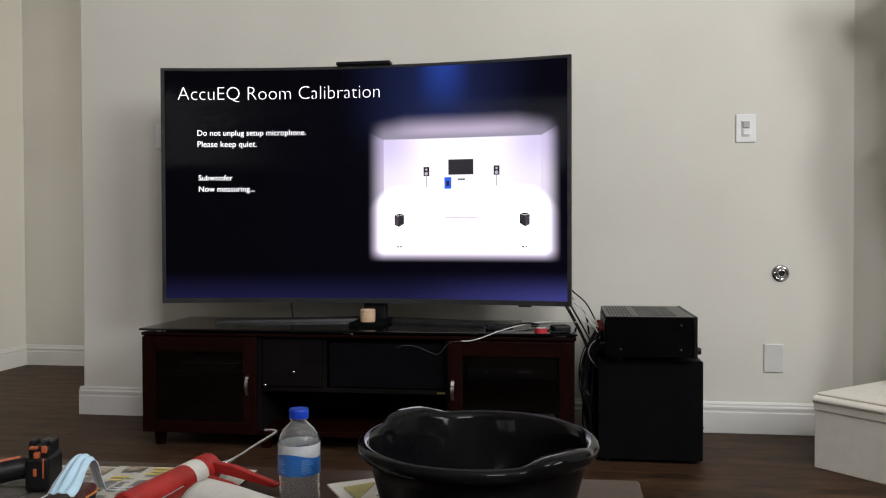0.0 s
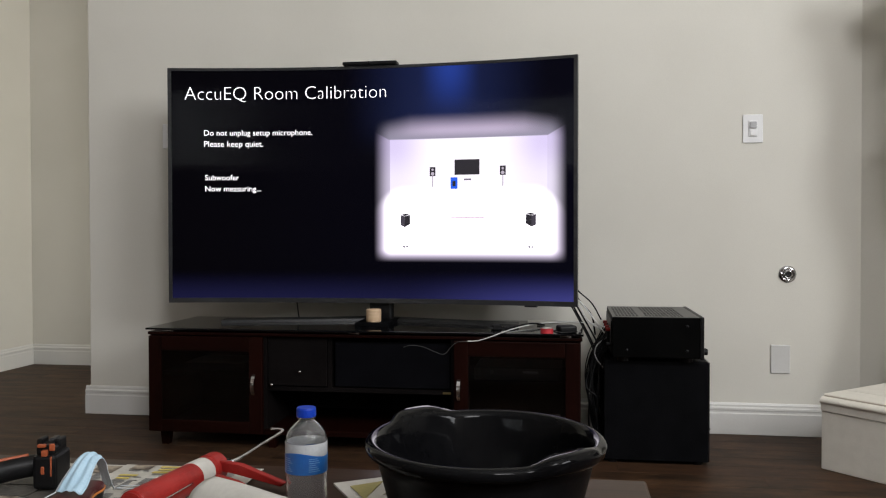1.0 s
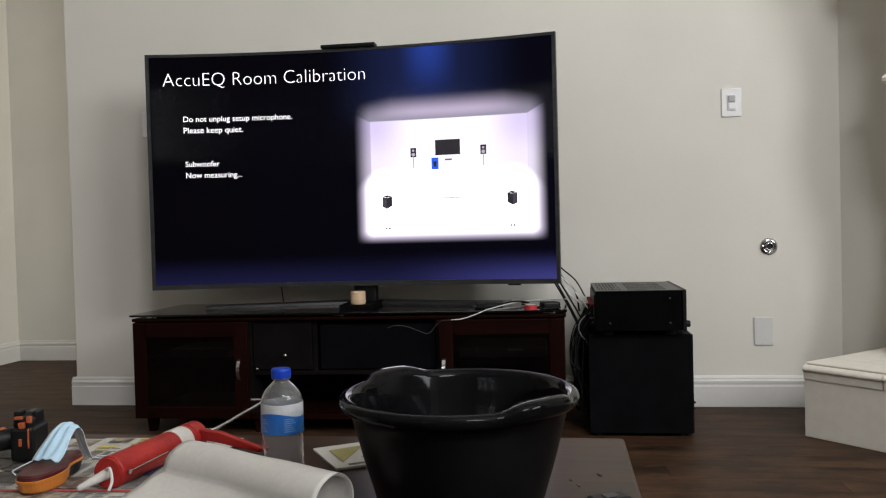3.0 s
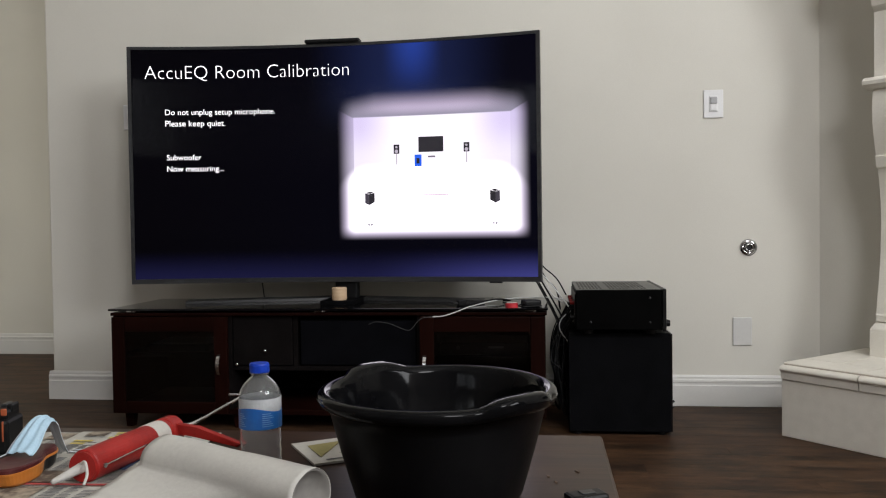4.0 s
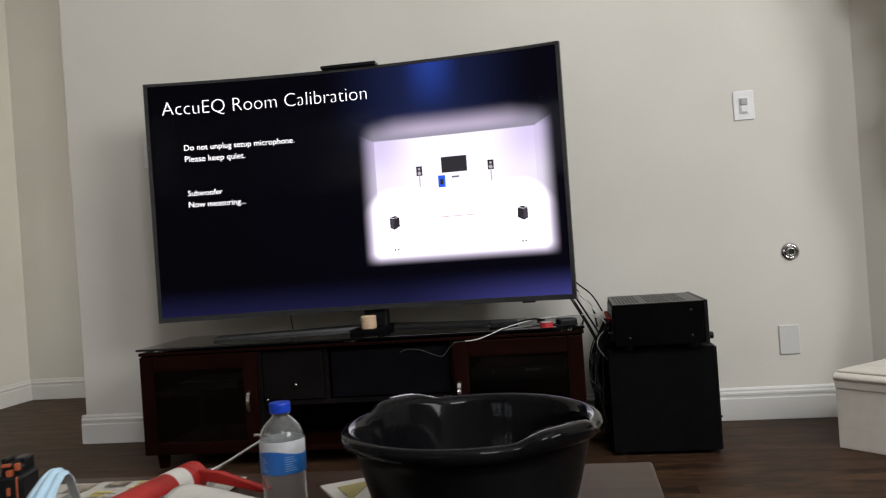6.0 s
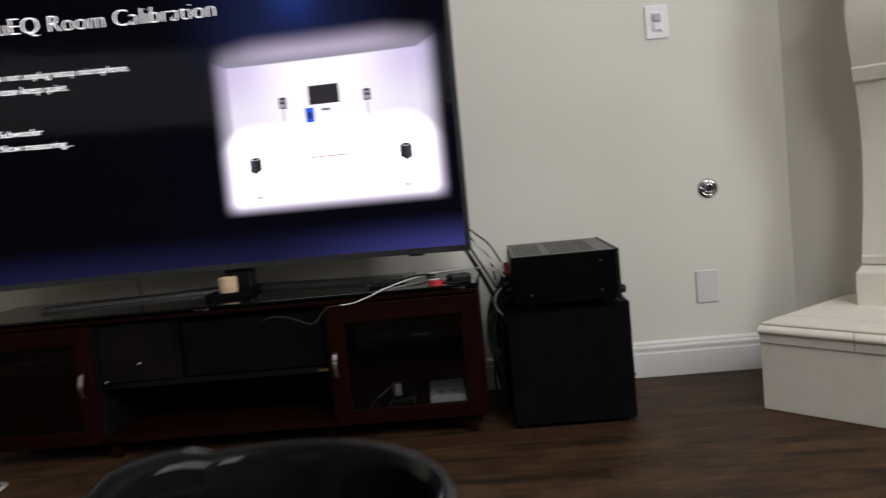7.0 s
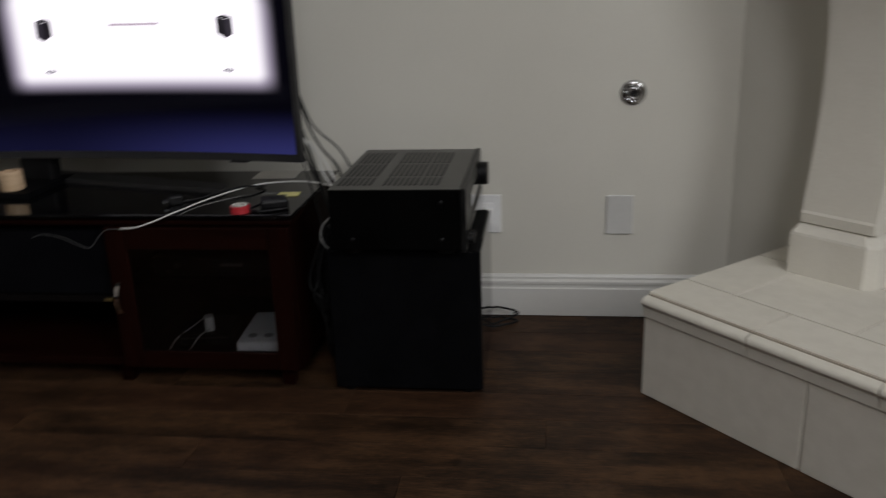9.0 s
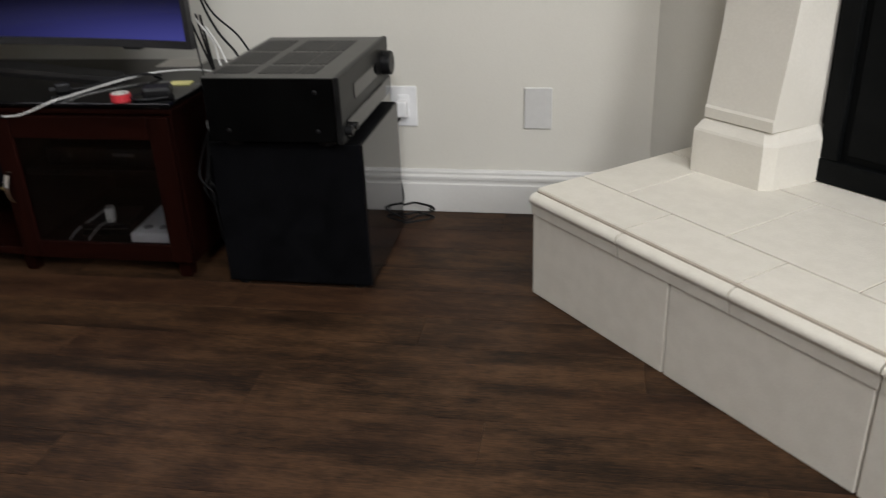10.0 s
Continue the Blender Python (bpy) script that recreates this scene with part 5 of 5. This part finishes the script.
# folded face mask lying over the tool
mask = thing("face_mask", "crumpled pale blue disposable face mask", "mask", pose(0.07, 2.05, TT))
left = smooth_path([(-0.012, -0.050, 0.0465), (-0.017, -0.020, 0.060), (-0.021, 0.022, 0.079), (-0.020, 0.044, 0.085), (-0.014, 0.062, 0.078), (-0.012, 0.080, 0.046), (-0.018, 0.100, 0.015)], 5)
right = smooth_path([(0.036, -0.052, 0.0465), (0.030, -0.022, 0.056), (0.018, 0.016, 0.072), (0.012, 0.040, 0.0785), (0.014, 0.056, 0.071), (0.014, 0.066, 0.046), (0.017, 0.080, 0.015)], 5)
NV = 16
RIDGE = 19


def mask_cloth(i0, i1, b0, b1, lift):
    bm = bmesh.new()
    grid = []
    for i in range(i0, i1 + 1):
        row = []
        for j in range(NV + 1):
            b = b0 + (b1 - b0) * j / NV
            w = left[i].lerp(right[i], b)
            w.z += lift + 0.0014 * math.sin(b * 19) + 0.0025 * noise.noise((i * 0.2, b * 4, 1)) + 0.004 * math.sin(math.pi * max(0, min(1, b)))
            row.append(bm.verts.new((w.x, w.y, w.z)))
        grid.append(row)
    for a, b in zip(grid, grid[1:]):
        for j in range(NV):
            bm.faces.new((a[j], a[j + 1], b[j + 1], b[j]))
    return bm


for title, bm, material, note in (("cloth", mask_cloth(0, RIDGE, 0.05, 1.0, 0.0012), MASKB, "pleated pale blue cloth"), ("border", mask_cloth(1, RIDGE, -0.06, 0.10, 0.0), MASKW, "thin white border"),
                                  ("lining", mask_cloth(RIDGE, len(left) - 1, 0.0, 1.0, 0.0), MASKW, "white lining hanging down")):
    cloth = part(title, bm, material, mask, note, smooth=True)
    sol = cloth.modifiers.new("thickness", "SOLIDIFY")
    sol.thickness = 0.0008
part("ear_loop", tube([(-0.012, -0.048, 0.0475), (-0.014, -0.075, 0.0460), (-0.010, -0.100, 0.0458), (0.002, -0.112, 0.0450), (0.004, -0.113, 0.0440)], 0.0010, 6), MASKW, mask, smooth=True)
part("ear_loop", tube([(0.018, 0.080, 0.018), (0.035, 0.092, 0.0140), (0.052, 0.100, 0.0135), (0.048, 0.112, 0.0135), (0.016, 0.098, 0.016)], 0.0009, 6), MASKW, mask, smooth=True)

# cordless power tool, lying with its battery up
drill = thing("cordless_tool", "black and orange cordless power tool lying on newspaper", "power tool", pose(-0.055, 2.160, TT + 0.0092, 0, 0, 12))
part("battery", cube(-0.020, 0.022, -0.036, 0.036, 0.0, 0.062, 0.007), BLACKP, drill)
part("battery_cap", cube(-0.016, 0.018, -0.030, 0.030, 0.058, 0.078, 0.006), BLACKP, drill)
for x0, x1, z0, z1 in ((-0.003, 0.007, 0.060, 0.071), (0.012, 0.015, 0.024, 0.060), (-0.004, 0.002, 0.028, 0.042), (-0.010, 0.004, 0.076, 0.0815)):
    part("trim", cube(x0, x1, -0.0380, -0.029, z0, z1, 0.0015), ORANGE_R, drill, "orange trim")
part("trim", cube(0.008, 0.018, -0.031, -0.026, 0.068, 0.081, 0.002), ORANGE_R, drill)
part("latch", cube(-0.018, -0.008, -0.020, 0.012, 0.072, 0.088, 0.003), BLACKP, drill)
part("latch", cube(0.010, 0.020, -0.010, 0.022, 0.070, 0.085, 0.003), BLACKP, drill)
part("terminal_ridge", cube(-0.004, 0.006, 0.0, 0.028, 0.074, 0.084, 0.002), DARKMETAL, drill)
handle = tube([(-0.01, 0.0, 0.038), (-0.05, -0.018, 0.036), (-0.10, -0.045, 0.029), (-0.16, -0.080, 0.024), (-0.24, -0.125, 0.022)], 0.020, 16)
part("handle", handle, BLACKP, drill, smooth=True)
part("motor_housing", lathe([(0.018, 0), (0.025, 0.006), (0.027, 0.07), (0.023, 0.09), (0.012, 0.10), (0, 0.10)], 28, pose(-0.185, -0.165, 0.027, -90, 0, -28)), BLACKP, drill, smooth=True)
part("grip_strip", tube([(-0.035, -0.012, 0.0565), (-0.08, -0.034, 0.052), (-0.13, -0.062, 0.046), (-0.19, -0.097, 0.0425)], 0.0038, 8), ORANGE_R, drill, smooth=True)

# small dark remote and crumbs near the table edge
rem = thing("key_fob", "small dark plastic fob on the table", "key fob", pose(0.972, 1.985, TT, 0, 0, 25))
part("body", cube(-0.030, 0.030, -0.017, 0.017, 0.0, 0.013, 0.005), BLACKP, rem)
part("button", cube(-0.010, 0.012, -0.008, 0.008, 0.0128, 0.0145, 0.001), DARKMETAL, rem)
for x, y in ((0.918, 2.10), (0.93, 2.07), (0.965, 2.13)):
    tagged(link("wood_chip", cube(-0.005, 0.005, -0.002, 0.002, 0.0, 0.002, 0.0006, pose(x, y, TT, 0, 0, 500 * x)), CHERRY_C), "tiny wood chip on the table", "wood chip")

# ---- floor planks ----
PLANK = 0.128
shared = {}
row = 0
y = 0.75
while y < DEEP - 0.02:
    y1 = min(y + PLANK, DEEP)
    stops = [(LEFT_X, RIGHT_X)]
    if y > 2.2:
        stops = [(LEFT_X, min(RIGHT_X, CORNER_X + WALL_Y - y + 0.05))]
    if y1 > WALL_Y + 0.02:
        stops = [(LEFT_X, -0.9)]
    for a, b in stops:
        x = a - 1.3 * ((row * 0.381) % 1)
        while x < b:
            xa, xb = max(x, a), min(x + 1.3, b)
            if xb - xa > 0.02:
                size = (round(xb - xa, 3), round(y1 - y, 3))
                if size not in shared:
                    ob = part("plank", cube(0.0003, size[0] - 0.0003, 0.0003, size[1] - 0.0003, -0.012, 0.0, 0.0007), FLOOR, base)
                    shared[size] = ob.data
                else:
                    ob = new("plank", shared[size])
                    ob.parent = base
                ob.matrix_basis = Matrix.Translation((xa, y, 0))
            x += 1.3
    y = y1
    row += 1
